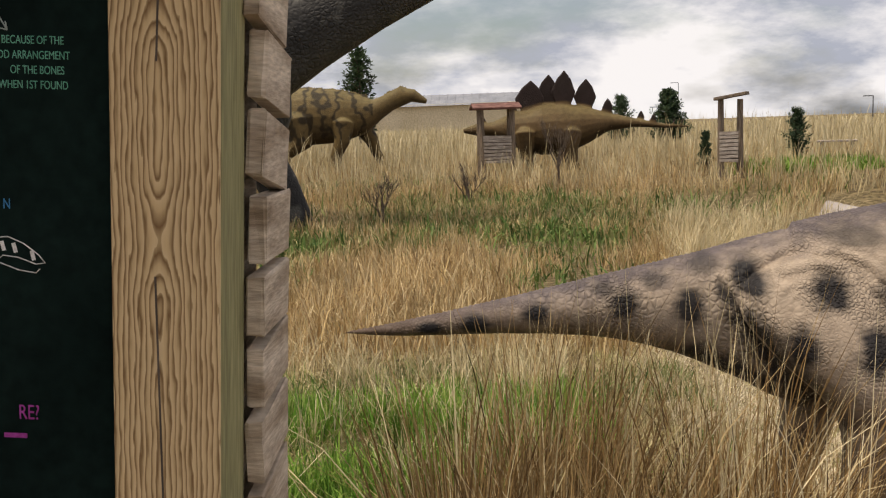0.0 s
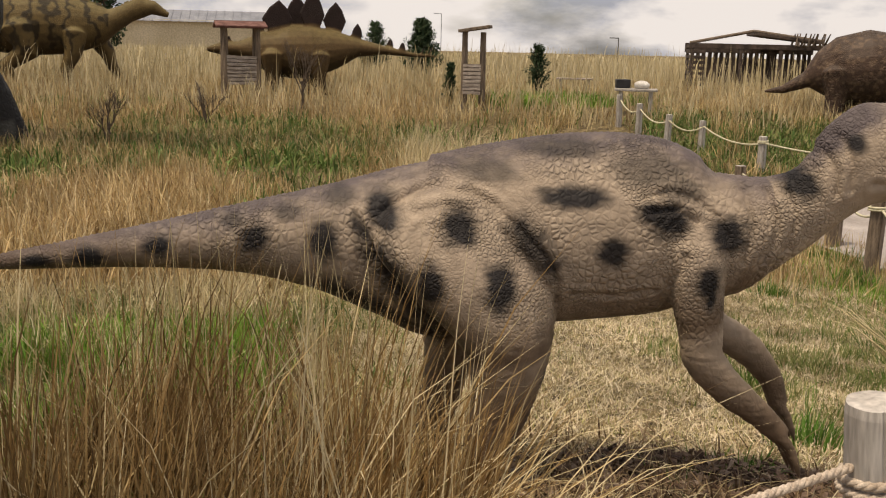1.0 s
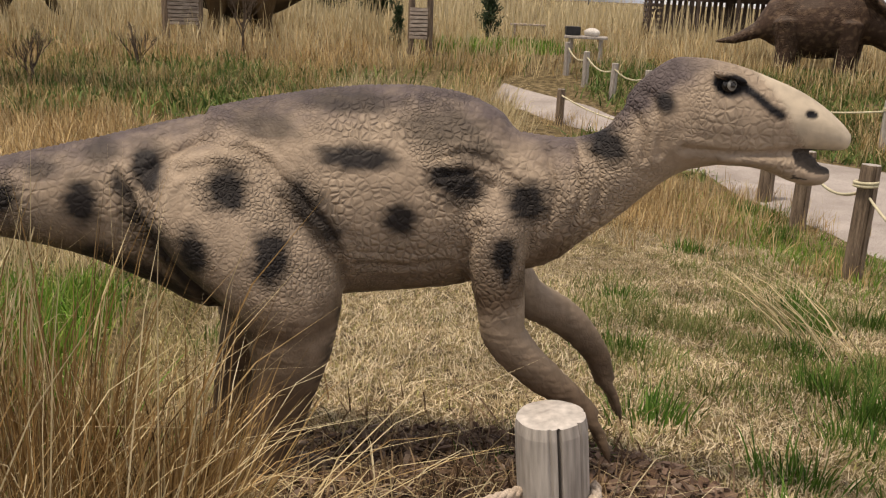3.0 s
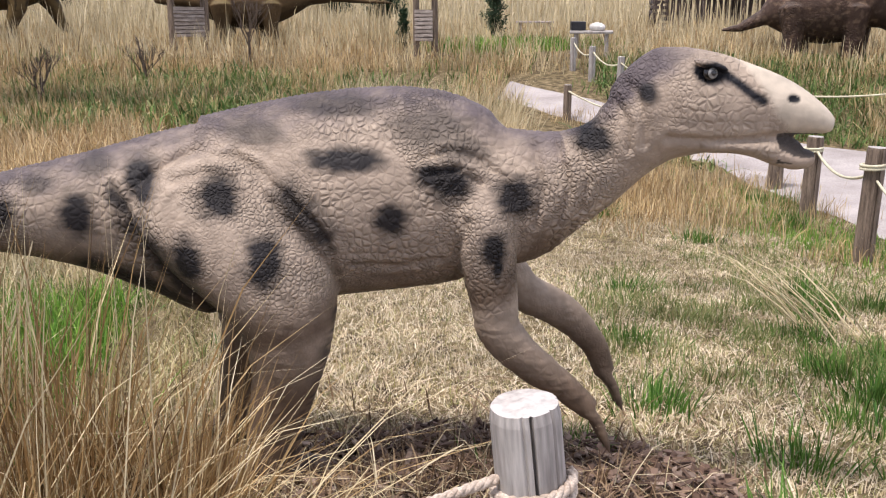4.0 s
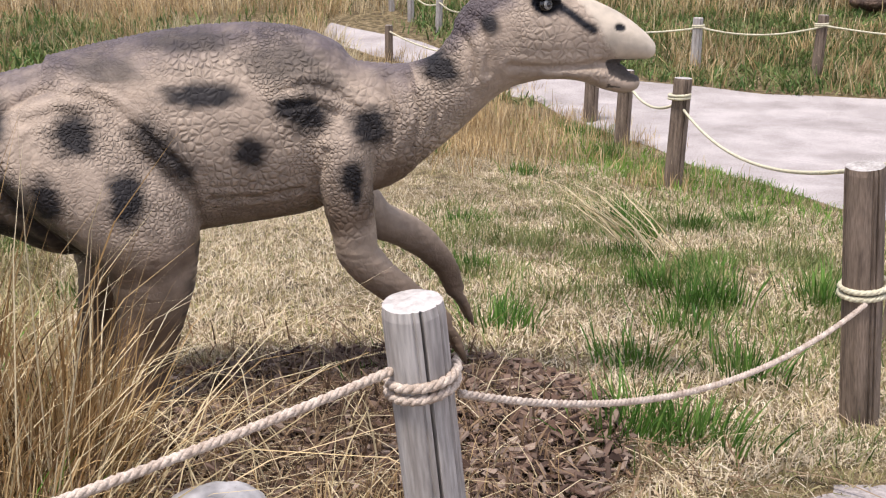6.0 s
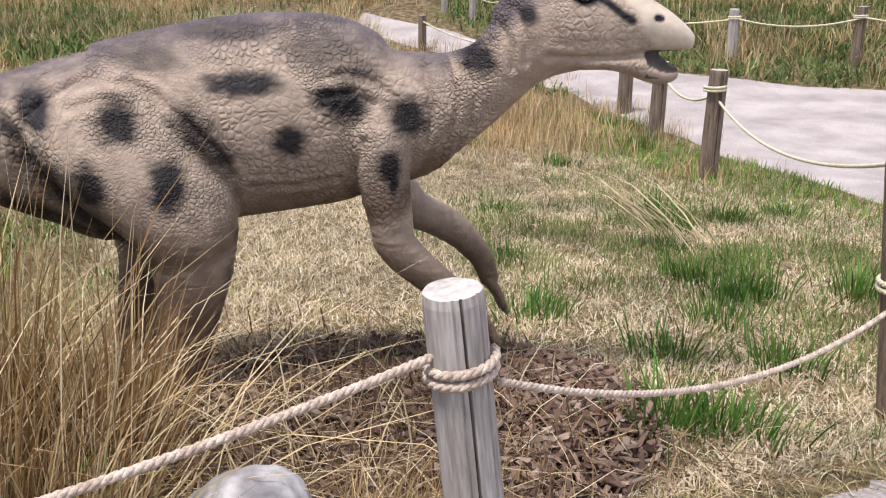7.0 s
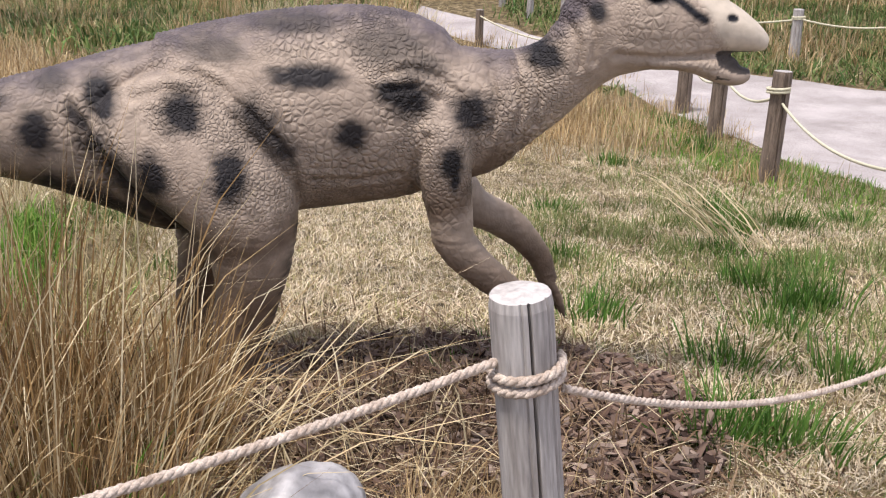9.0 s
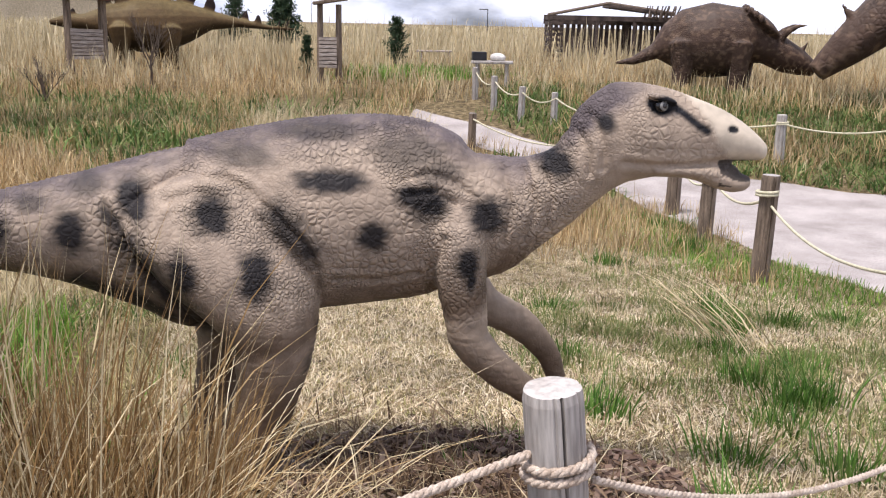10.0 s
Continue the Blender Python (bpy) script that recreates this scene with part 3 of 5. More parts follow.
    # fans of wrinkles over the hip, the shoulder and the flank
    for cx, cz, r0, r1, step in ((1.47, 0.93, 0.15, 0.36, 0.036), (2.29, 0.97, 0.12, 0.30, 0.034), (2.0, 1.18, 0.05, 0.22, 0.04)):
        r = np.hypot(x - cx, z - cz)
        over = np.clip((z - cz - 0.2 * np.abs(x - cx)) / 0.06, 0, 1) * np.clip((r - r0) / 0.04, 0, 1) * np.clip((r1 - r) / 0.10, 0, 1)
        depth += 0.0028 * np.sin(2 * math.pi * (r + 0.012 * rag) / step) * over * np.clip(0.5 + rag, 0.0, 1)
    depth *= flank
    fine = np.array([0.0020 * noise.noise(Vector((p[0] * 14, p[1] * 14, p[2] * 10))) for p in co])
    cross = np.array([noise.noise(Vector((p[0] * 46 + 10 * p[2], p[1] * 8, p[2] * 9))) for p in co])
    depth += fine * (x < 2.9)
    depth += 0.003 * cross * np.clip(np.exp(-((x - 2.56) / 0.12) ** 2) + 0.4 * np.exp(-((x - 0.9) / 0.3) ** 2), 0, 1)
    depth += 0.0030 * brush * np.clip((0.75 - z) / 0.12, 0, 1)
    # beaded ridge along the spine
    depth += 0.005 * np.abs(np.sin(x * math.pi / 0.021)) * np.clip((no[:, 2] - 0.93) / 0.05, 0, 1) * (x < 2.5)
    nostril = np.hypot((x - 3.197) / 0.021, (z - 1.367) / 0.013)
    depth -= 0.008 * np.clip(1.2 - nostril, 0, 1)
    socket = np.hypot((x - 2.945) / 0.036, (z - 1.443) / 0.026)
    depth -= 0.010 * np.clip(1.2 - socket, 0, 1) * (x > 2.8)
    co += no * depth[:, None]
    me.vertices.foreach_set("co", co.astype(np.float32).ravel())
    me.update()
    top = np.interp(x, [s[0] for s in SPOTTED_BODY], [s[2] for s in SPOTTED_BODY])
    low = np.interp(x, [s[0] for s in SPOTTED_BODY], [s[3] for s in SPOTTED_BODY])
    on_trunk = x < 2.55
    crown = np.interp(x, (2.5, 2.6, 2.7, 2.78, 2.9, 3.05), (1.20, 1.21, 1.30, 1.375, 1.455, 1.50))
    dorsal = np.where(on_trunk, np.clip((z - (top - 0.115)) / 0.11 + 0.3 * rag, 0, 1) * 0.88, np.clip((z - crown) / 0.05 + 0.3 * rag, 0, 1) * np.clip((3.02 - x) / 0.2, 0, 1) * 0.9)
    # brown belly and shins, with underside shade painted into the same mask
    under_tone = np.where(on_trunk, np.clip((low + 0.15 - z) / 0.14 + 0.2 * rag, 0, 1) * 0.8, 0.0)
    under_tone = under_tone * np.clip((z - low + 0.10) / 0.08, 0, 1)
    under_tone = np.maximum(under_tone, np.clip((0.74 - z) / 0.36, 0, 1) * 0.86)
    # down-facing skin darkened further: shade put into the colour
    under_tone = np.maximum(under_tone, np.clip((-no[:, 2] - 0.2) / 0.5, 0, 1) * (x < 2.6) * 0.5)
    edge = np.interp(z, (1.22, 1.255, 1.31, 1.37, 1.43, 1.485), (3.22, 3.20, 3.135, 3.105, 3.07, 3.03))
    beak = np.clip((x - edge) / 0.03, 0, 1) * (z > 1.225)
    ring = np.hypot((x - 2.948) / 0.050, (z - 1.445) / 0.034) + 0.12 * rag
    spot = np.maximum(spot, np.clip((1.2 - ring) / 0.35, 0, 1) * (x > 2.8) * (np.abs(no[:, 1]) > 0.2))
    streak = near_line(co, ((2.97, 1.455), (3.02, 1.42), (3.075, 1.375), (3.10, 1.362)))
    spot = np.maximum(spot, np.clip((0.021 - streak) / 0.012, 0, 1) * (x > 2.9))
    spot = np.maximum(spot, np.clip((1.15 - nostril) / 0.3, 0, 1) * (x > 3.1))
    inner = np.abs(co[:, 1] - np.interp(x, *HEAD_LINE)) < 0.048
    mouth = (x > 3.165) & (x < 3.30) & (z > 1.165) & (z < 1.258) & ((np.abs(no[:, 2]) > 0.45) | (inner & (z > 1.195)))
    spot = np.maximum(spot, mouth * 0.85)
    plain = np.maximum(np.maximum(beak, np.clip((0.80 - z) / 0.15, 0, 1) * 0.8), np.clip((0.7 - x) / 0.4, 0, 1) * 0.5)
    plain = np.maximum(plain, 0.35 * np.clip((x - 2.7) / 0.1, 0, 1))
    for key, v in (("spot", spot), ("dorsal", dorsal), ("under_tone", under_tone), ("beak", beak), ("plain", plain)):
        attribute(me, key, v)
    # eyeballs: dark rim, grey iris, dark pupil
    whole = bmesh.new()
    whole.from_mesh(me)
    for y, s in ((3.226, -1), (3.406, 1)):
        eye = Vector((2.945, y, 1.443)) if s < 0 else Vector((2.985, y, 1.443))
        look_out = Vector((0.10, s, 0.12)).normalized()
        old = len(whole.faces)
        bmesh.ops.create_uvsphere(whole, u_segments=24, v_segments=16, radius=0.0235, matrix=Matrix.Translation(eye) @ look_out.to_track_quat("Z", "Y").to_matrix().to_4x4())
        whole.faces.ensure_lookup_table()
        for f in whole.faces[old:]:
            d = (f.calc_center_median() - eye).normalized().dot(look_out)
            f.material_index, f.smooth = (2 if 0.70 < d < 0.93 else 1), True
    whole.to_mesh(me)
    whole.free()
    return tagged(ob, "tan bipedal dinosaur statue with black spots standing in grass", "dinosaur statue")


spotted_dinosaur()


# ---- rope fence ----
def fence_post(x, y, height, radius, mat, label, lean=(0, 0), top_lift=0.0, crack=True):
    z = ground_z(x, y)
    ob = thing("fence_post", (x, y, z - 0.05), label, "fence post", "rope fence posts")
    ob.matrix_world = pose(x, y, z - 0.05, lean[1], lean[0], 0)
    bm = bmesh.new()
    n = 96
    rnd = random.Random(int(x * 100 + y * 7))
    turn = rnd.random() * 6
    prof = [1 + 0.012 * math.sin(3 * a + turn) + 0.010 * math.sin(7 * a + 2 * turn) + rnd.uniform(-.004, .004) for a in [2 * math.pi * k / n for k in range(n)]]
    crack_at = {rnd.randrange(n): 0.91, rnd.randrange(n): 0.94} if crack else {}
    crack_at[int(n * 0.74)] = 0.72
    crack_at[int(n * 0.70)] = 0.93
    rings = []
    for f in (0.0, 0.3, 0.6, 0.85, 0.97, 0.99):
        ring = []
        for k in range(n):
            a = 2 * math.pi * k / n
            r = radius * prof[k] * (1.04 - 0.06 * f) * crack_at.get(k, 1.0) * (0.95 if f > 0.985 else 1)
            ring.append(bm.verts.new((r * math.cos(a), r * math.sin(a), f * (height + 0.05))))
        rings.append(ring)
    for a, b in zip(rings, rings[1:]):
        for k in range(n):
            bm.faces.new((a[k], a[(k + 1) % n], b[(k + 1) % n], b[k]))
    bm.faces.new(rings[0][::-1])
    part("shaft", bm, mat, ob)
    cap = bmesh.new()
    ring = [cap.verts.new((radius * 0.93 * prof[k] * max(0.90, crack_at.get(k, 1)) * math.cos(2 * math.pi * k / n), radius * 0.93 * prof[k] * max(0.90, crack_at.get(k, 1)) * math.sin(2 * math.pi * k / n), (height + 0.05) * 0.99)) for k in range(n)]
    mid = cap.verts.new((0, 0, (height + 0.05) * 0.99 + 0.006))
    for k in range(n):
        cap.faces.new((ring[k], ring[(k + 1) % n], mid))
    part("sawn_top", cap, M_CUT if mat is M_POST else M_POST, ob, "pale sawn top")
    return ob


def rope_mesh(points, radius, strands=3, pitch=0.055, bm=None):
    """Twisted strands along a line."""
    bm = bm or bmesh.new()
    pts = [Vector(p) for p in points]
    total = 0.0
    for s in range(strands):
        line, run = [], 0.0
        for i, p in enumerate(pts):
            d = (pts[min(i + 1, len(pts) - 1)] - pts[max(i - 1, 0)]).normalized()
            side = d.cross(Vector((0, 0, 1)))
            side = side.normalized() if side.length > 0.05 else Vector((1, 0, 0))
            up = side.cross(d)
            if i:
                run += (p - pts[i - 1]).length
            a = 2 * math.pi * (run / pitch + s / strands)
            line.append(p + (side * math.cos(a) + up * math.sin(a)) * radius * 0.5)
        tube(line, radius * 0.62, 6, bm)
    return bm


def sag_line(a, b, sag, step=0.012):
    a, b = Vector(a), Vector(b)
    n = max(8, int((b - a).length / step))
    return [a.lerp(b, i / n) - Vector((0, 0, 4 * sag * (i / n) * (1 - i / n))) for i in range(n + 1)]


def rope(a, b, sag, radius, mat, label, step=0.012):
    near = step < 0.03
    bm = rope_mesh(sag_line(a, b, sag, step), radius) if near else tube(sag_line(a, b, sag, step), radius, 6)
    return tagged(mesh_object("rope", bm, mat, smooth=True), label, "rope", "fence ropes")

near_post = fence_post(2.125, 1.93, 0.97, 0.064, M_POST, "pale weathered round fence post with a sawn top", lean=(-6.0, 0))
corner_post = fence_post(4.02, 2.70, 0.99, 0.066, M_POST_DARK, "brown weathered corner fence post wound with rope", lean=(-8, 0))
behind_post = fence_post(4.95, 3.45, 0.98, 0.066, M_POST_DARK, "brown weathered round fence post", lean=(0, 0))
NEAR_SIDE = [(7.07, 8.41, 1.10, 0.09), (8.05, 11.03, 0.98, 0.095), (8.50, 12.65, 0.95, 0.10), (8.30, 15.2, 0.75, 0.09), (7.20, 18.0, 0.66, 0.075)]
FAR_SIDE = [(16.4, 11.6, 1.0, 0.09), (13.71, 14.01, 1.02, 0.09), (12.06, 15.23, 0.95, 0.09), (9.9, 17.6, 0.72, 0.08), (9.37, 19.17, 0.66, 0.07), (8.80, 19.6, 0.72, 0.07), (8.55, 20.6, 0.74, 0.07), (8.45, 21.6, 0.72, 0.065)]
for x, y, h, r in NEAR_SIDE:
    fence_post(x, y, h, r, M_POST_DARK, "brown weathered round post of the path fence", lean=(random.uniform(-1, 2), 0))
for x, y, h, r in FAR_SIDE:
    fence_post(x, y, h, r, M_POST_DARK if x > 13 else M_POST, "grey weathered round post across the path", lean=(random.uniform(-2, 2), 0))


def tie(p, up):
    return (p[0], p[1] - p[3], ground_z(p[0], p[1]) + p[2] * up)


for line, mat, sag in ((NEAR_SIDE, M_ROPE_PALE, 0.18), (FAR_SIDE, M_ROPE_PALE, 0.14)):
    for a, b in zip(line, line[1:]):
        rope(tie(a, 0.82), tie(b, 0.82), sag, 0.016, mat, "thin pale rope sagging between fence posts", 0.08)
rope((4.95, 3.40, 0.75), tie(NEAR_SIDE[0], 0.72), 0.30, 0.013, M_ROPE_PALE, "thin pale rope sagging between fence posts", 0.05)


for p in NEAR_SIDE[:3] + FAR_SIDE[:4]:
    pts = [(p[0] + (p[3] + 0.012) * math.cos(a * 0.39), p[1] + (p[3] + 0.012) * math.sin(a * 0.39), ground_z(p[0], p[1]) + p[2] * 0.80 + 0.0018 * a) for a in range(34)]
    tagged(mesh_object("rope_wrap", tube(pts, 0.015, 6), M_ROPE_PALE, smooth=True), "pale rope wound round a fence post", "rope", "fence ropes")


def wound(name, centre, radius, turns, z, mat, parent, slope=0.006):
    """Rope wrapped round a post, pulled off level."""
    pts = []
    for i in range(turns * 40 + 1):
        a = 2 * math.pi * i / 40
        pts.append((centre[0] + (radius + 0.009) * math.cos(a), centre[1] + (radius + 0.009) * math.sin(a), z + 0.025 * i / 40 + 0.008 * math.cos(a)))
    ob = tagged(mesh_object("rope_wrap", rope_mesh(pts, 0.0105), mat, smooth=True), "twisted hemp rope wound round a fence post", "rope", "fence ropes")
    return ob


wound("wrap", (2.040, 1.93), 0.0605, 2, 0.800, M_ROPE, near_post)
wound("wrap", (3.945, 2.70), 0.068, 2, 0.47, M_ROPE_PALE, corner_post)
rope((1.975, 1.92, 0.862), (-0.1, 1.47, 0.79), 0.06, 0.0100, M_ROPE, "thick twisted hemp rope tied to a fence post")
rope((2.105, 1.89, 0.802), (3.86, 2.60, 0.485), 0.145, 0.0090, M_ROPE, "thick twisted hemp rope sagging to the corner post")


# ---- boulder by the fence ----
def boulder():
    bm = bmesh.new()
    bmesh.ops.create_icosphere(bm, subdivisions=4, radius=1.0)
    for v in bm.verts:
        p = v.co.copy()
        k = 1 + 0.16 * noise.noise(p * 1.3) + 0.05 * noise.noise(p * 4) + 0.015 * noise.noise(p * 14)
        v.co = Vector((p.x * 0.20 * k, p.y * 0.16 * k, p.z * 0.20 * k))
    ob = mesh_object("boulder", bm, M_STONE, smooth=True)
    ob.matrix_world = pose(1.655, 2.42, 0.175, 0, 0, 20)
    return tagged(ob, "smooth grey boulder half sunk in straw", "boulder")


boulder()


# ---- blackboard kiosk at the start of the walk ----
M_TIMBER = material("yellow_pine_timber", (0.34, 0.21, 0.09), (0.56, 0.39, 0.20), 2.2, 0.75, 0.35, 26, (9, 9, 0.35), third=(0.47, 0.31, 0.14), dist=0.004)
M_TIMBER_SIDE = material("greenish_treated_timber", (0.20, 0.19, 0.09), (0.34, 0.31, 0.16), 3, 0.8, 0.3, 30, (5, 5, 0.5), dist=0.004)


def grain_material():
    """Flat-sawn pine: growth rings cut nearly along the trunk, so they run into long arches."""
    m = M_TIMBER
    n, l = m.node_tree.nodes, m.node_tree.links
    b = n["Principled BSDF"]

    def maths(op, a, c=None):
        x = n.new("ShaderNodeMath")
        x.operation = op
        for i, v in enumerate((a, c)):
            if v is not None:
                if isinstance(v, (int, float)):
                    x.inputs[i].default_value = v
                else:
                    l.new(v, x.inputs[i])
        return x.outputs[0]

    tc, sp = n.new("ShaderNodeTexCoord"), n.new("ShaderNodeSeparateXYZ")
    l.new(tc.outputs["Object"], sp.inputs[0])
    ns = n.new("ShaderNodeTexNoise")
    ns.noise_dimensions = "1D"
    ns.inputs["Scale"].default_value, ns.inputs["Detail"].default_value = 1.9, 2
    l.new(sp.outputs["Z"], ns.inputs["W"])
    wob = n.new("ShaderNodeTexNoise")
    mp = n.new("ShaderNodeMapping")
    mp.inputs["Scale"].default_value = (22, 22, 3)
    l.new(tc.outputs["Object"], mp.inputs["Vector"])
    l.new(mp.outputs[0], wob.inputs["Vector"])
    deep = maths("MULTIPLY", maths("SUBTRACT", ns.outputs["Fac"], 0.44), 0.30)
    across = maths("ADD", maths("ADD", sp.outputs["X"], 0.075), maths("MULTIPLY", maths("SUBTRACT", wob.outputs["Fac"], 0.5), 0.012))
    dist = maths("SQRT", maths("ADD", maths("MULTIPLY", across, across), maths("MULTIPLY", deep, deep)))
    ring = maths("FRACT", maths("MULTIPLY", dist, 150))
    r = n.new("ShaderNodeValToRGB")
    e = r.color_ramp.elements
    e[0].position, e[0].color = 0.0, (0.62, 0.46, 0.27, 1)
    e[1].position, e[1].color = 1.0, (0.40, 0.28, 0.15, 1)
    for at, c in ((0.45, (0.52, 0.37, 0.20, 1)), (0.84, (0.13, 0.065, 0.025, 1))):
        k = e.new(at)
        k.color = c
    l.new(ring, r.inputs[0])
    g = n.new("ShaderNodeMix")
    g.data_type = "RGBA"
    g.inputs["Factor"].default_value = 0.86
    l.new(b.inputs["Base Color"].links[0].from_socket, g.inputs["A"])
    l.new(r.outputs[0], g.inputs["B"])
    l.new(g.outputs["Result"], b.inputs["Base Color"])


grain_material()


M_CHALKS = {"mint": material("mint_chalk", (0.08, 0.28, 0.20), (0.16, 0.42, 0.31), 40, 0.9, 0.2, 200),
            "grey": material("grey_chalk", (0.22, 0.27, 0.25), (0.38, 0.42, 0.40), 40, 0.9, 0.2, 200),
            "blue": material("blue_chalk", (0.03, 0.16, 0.34), (0.06, 0.25, 0.48), 40, 0.9, 0.2, 200),
            "pink": material("magenta_chalk", (0.25, 0.03, 0.20), (0.38, 0.06, 0.31), 40, 0.9, 0.2, 200),
            "white": material("white_chalk", (0.5, 0.48, 0.46), (0.75, 0.72, 0.70), 40, 0.9, 0.2, 200)}


def kiosk():
    ob = thing("information_kiosk", (-0.12, 1.16, 0.03), "wooden information kiosk with a lettered blackboard and plank side", "kiosk")
    ob.matrix_world = pose(-0.13, 1.16, 0.03, 0, 3.8, 1.5)
    # front post, 14 cm square
    bm = box((0.134, 0.012, 2.75), (-0.068, 0.006, 1.37), bevel=0.004)
    part("post_face", bm, M_TIMBER, ob, "yellow pine post with wavy grain")
    for x, z, h, t in ((-0.070, 1.95, 0.36, 2), (-0.076, 1.36, 0.30, -1.5)):
        part("drying_crack", box((0.0022, 0.002, h), (x, -0.0004, z), turn=Matrix.Rotation(radians(t), 3, "Y"), bevel=0), M_PLANK_DARK, ob, "dark drying crack")
    part("post", box((0.134, 0.118, 2.75), (-0.068, 0.0715, 1.37), bevel=0.004), M_TIMBER_SIDE, ob, "greenish treated timber post")
    part("post", box((0.13, 0.13, 2.75), (-1.15, 0.065, 1.37), bevel=0.004), M_TIMBER, ob, "yellow pine post with wavy grain")
    part("rear_post", box((0.09, 0.09, 2.7), (-0.066, 0.245, 1.35), bevel=0.004), M_PLANK, ob)
    board = part("blackboard", box((0.95, 0.02, 1.7), (-0.612, 0.035, 1.50), bevel=0.002), M_CHALK, ob, "black painted board with coloured chalk lettering")
    # words, row by row, as far as they can be read
    rows = [("LIZARD", "mint", -0.262, 1.862, 0.026), ("BECAUSE OF THE", "mint", -0.255, 1.806, 0.0155), ("ODD ARRANGEMENT", "mint", -0.258, 1.788, 0.0155), ("OF THE BONES", "mint", -0.250, 1.770, 0.0155),
            ("WHEN 1ST FOUND", "mint", -0.255, 1.752, 0.0155), ("N", "blue", -0.293, 1.603, 0.02), ("RE?", "pink", -0.272, 1.332, 0.030)]
    for words, colour, x, z, size in rows:
        cu = bpy.data.curves.new("lettering", "FONT")
        cu.body, cu.size, cu.align_x, cu.extrude = words, size * 0.92, "CENTER", 0.0003
        cu.materials.append(M_CHALKS[colour])
        t = new("lettering", cu)
        t.parent = board
        t.matrix_basis = pose(x + 0.018, 0.0245, z - 0.018, 90, 0, 0) @ Matrix.Diagonal((0.70, 1, 1, 1))
    part("lettering", box((0.030, 0.001, 0.006), (-0.272, 0.0242, 1.292), bevel=0), M_CHALKS["pink"], board)
    arrow = bmesh.new()
    a, b = Vector((-0.285, 0.0242, 1.832)), Vector((-0.268, 0.0242, 1.804))
    tube([a, b], 0.0009, 5, arrow)
    for tip, d in ((a, (0.004, 0, -0.011)), (a, (0.009, 0, -0.002)), (b, (-0.009, 0, 0.002)), (b, (-0.002, 0, 0.010))):
        tube([tip, tip + Vector(d)], 0.0009, 5, arrow)
    part("lettering", arrow, M_CHALKS["grey"], board, "chalk arrow with two heads")
    # line drawing of a skull
    sk = bmesh.new()
    loop = [(-0.305, 1.535), (-0.292, 1.548), (-0.275, 1.55), (-0.255, 1.542), (-0.236, 1.528), (-0.228, 1.518), (-0.240, 1.516), (-0.262, 1.524), (-0.282, 1.526), (-0.290, 1.518), (-0.262, 1.508), (-0.240, 1.505), (-0.235, 1.510)]
    tube([(x, 0.0242, z) for x, z in loop], 0.0008, 5, sk)
    for x, z in ((-0.283, 1.538), (-0.268, 1.536), (-0.245, 1.527)):
        tube([(x, 0.0242, z + 0.006), (x + 0.003, 0.0242, z - 0.006)], 0.0026, 6, sk)
    part("lettering", sk, M_CHALKS["white"], board, "white chalk skull drawing")
    # rough planks nailed along the side, one above another
    rnd = random.Random(4)
    z = 0.12
    k = 0
    while z < 2.65:
        h = rnd.uniform(0.095, 0.118)
        plank = box((0.024, 0.17, h - 0.014), (0.014 + rnd.uniform(-0.003, 0.003), 0.215 + rnd.uniform(-0.012, 0.012), z + h / 2),
                    turn=Matrix.Rotation(radians(rnd.uniform(-2, 2) + (-10 if z > 1.55 else 1 if z > 1.35 else 7)), 3, "X"), bevel=0.003, rough=0.002, seed=k)
        part("plank", plank, M_PLANK_SIDE, ob)
        z += h
        k += 1
    # unseen roof, added with a deep overhang to keep sun off the board
    part("roof", box((2.6, 1.5, 0.05), (-0.9, 0.03, 2.60), bevel=0.006), M_ROOF, ob)
    return ob


kiosk()


# ---- small sign stands of posts, slats and a little roof ----
def sign_stand(at, width, depth, height, turn, roofed, label):
    ob = thing("sign_stand", at, label, "sign stand", turn=turn)
    rnd = random.Random(int(width * 100))
    for sx in (-1, 1):
        for sy in ((-1, 1) if roofed == "gable" else (1,)):
            part("post", tube([(sx * width / 2, sy * depth / 2, -0.1), (sx * width / 2 + rnd.uniform(-.02, .02), sy * depth / 2, height * 0.97)], [0.085, 0.07], 8, wobble=0.05), M_POST_DARK, ob)
    n = 8
    for i in range(n):
        part("slat", box((width * 0.98, 0.03, 0.075), (0, -depth / 2 - 0.05, height * 0.20 + i * 0.092), turn=Matrix.Rotation(radians(rnd.uniform(-2, 2)), 3, "Y"), bevel=0.012, rough=0.004, seed=i), M_PLANK_GREY, ob)
    part("backing", box((width * 0.9, 0.02, n * 0.09), (0, -depth / 2 + 0.0, height * 0.2 + n * 0.045 - 0.04)), M_PLANK_DARK, ob)
    if roofed == "gable":
        for sy in (-1, 1):
            part("roof_panel", box((width * 1.6, depth * 1.0, 0.06), (0, sy * depth * 0.42, height * 1.0), turn=Matrix.Rotation(radians(-sy * 14), 3, "X"), bevel=0.012), M_ROOF, ob, "reddish shingled roof")
    else:
        part("roof_panel", box((width * 1.75, 0.5, 0.075), (0.02, depth / 2, height + 0.02), turn=Matrix.Rotation(radians(-9), 3, "Y"), bevel=0.015), M_POST_DARK, ob, "slanting plank roof")
    return ob


sign_stand((5.52, 23.9, ground_z(5.52, 23.9)), 0.44, 0.20, 1.86, -20, "slab", "narrow wooden sign stand with slats and slanting top")
sign_stand((-0.05, 26.4, ground_z(-0.05, 26.4)), 0.80, 0.55, 1.82, 8, "gable", "wooden sign stand with slatted front and reddish roof")


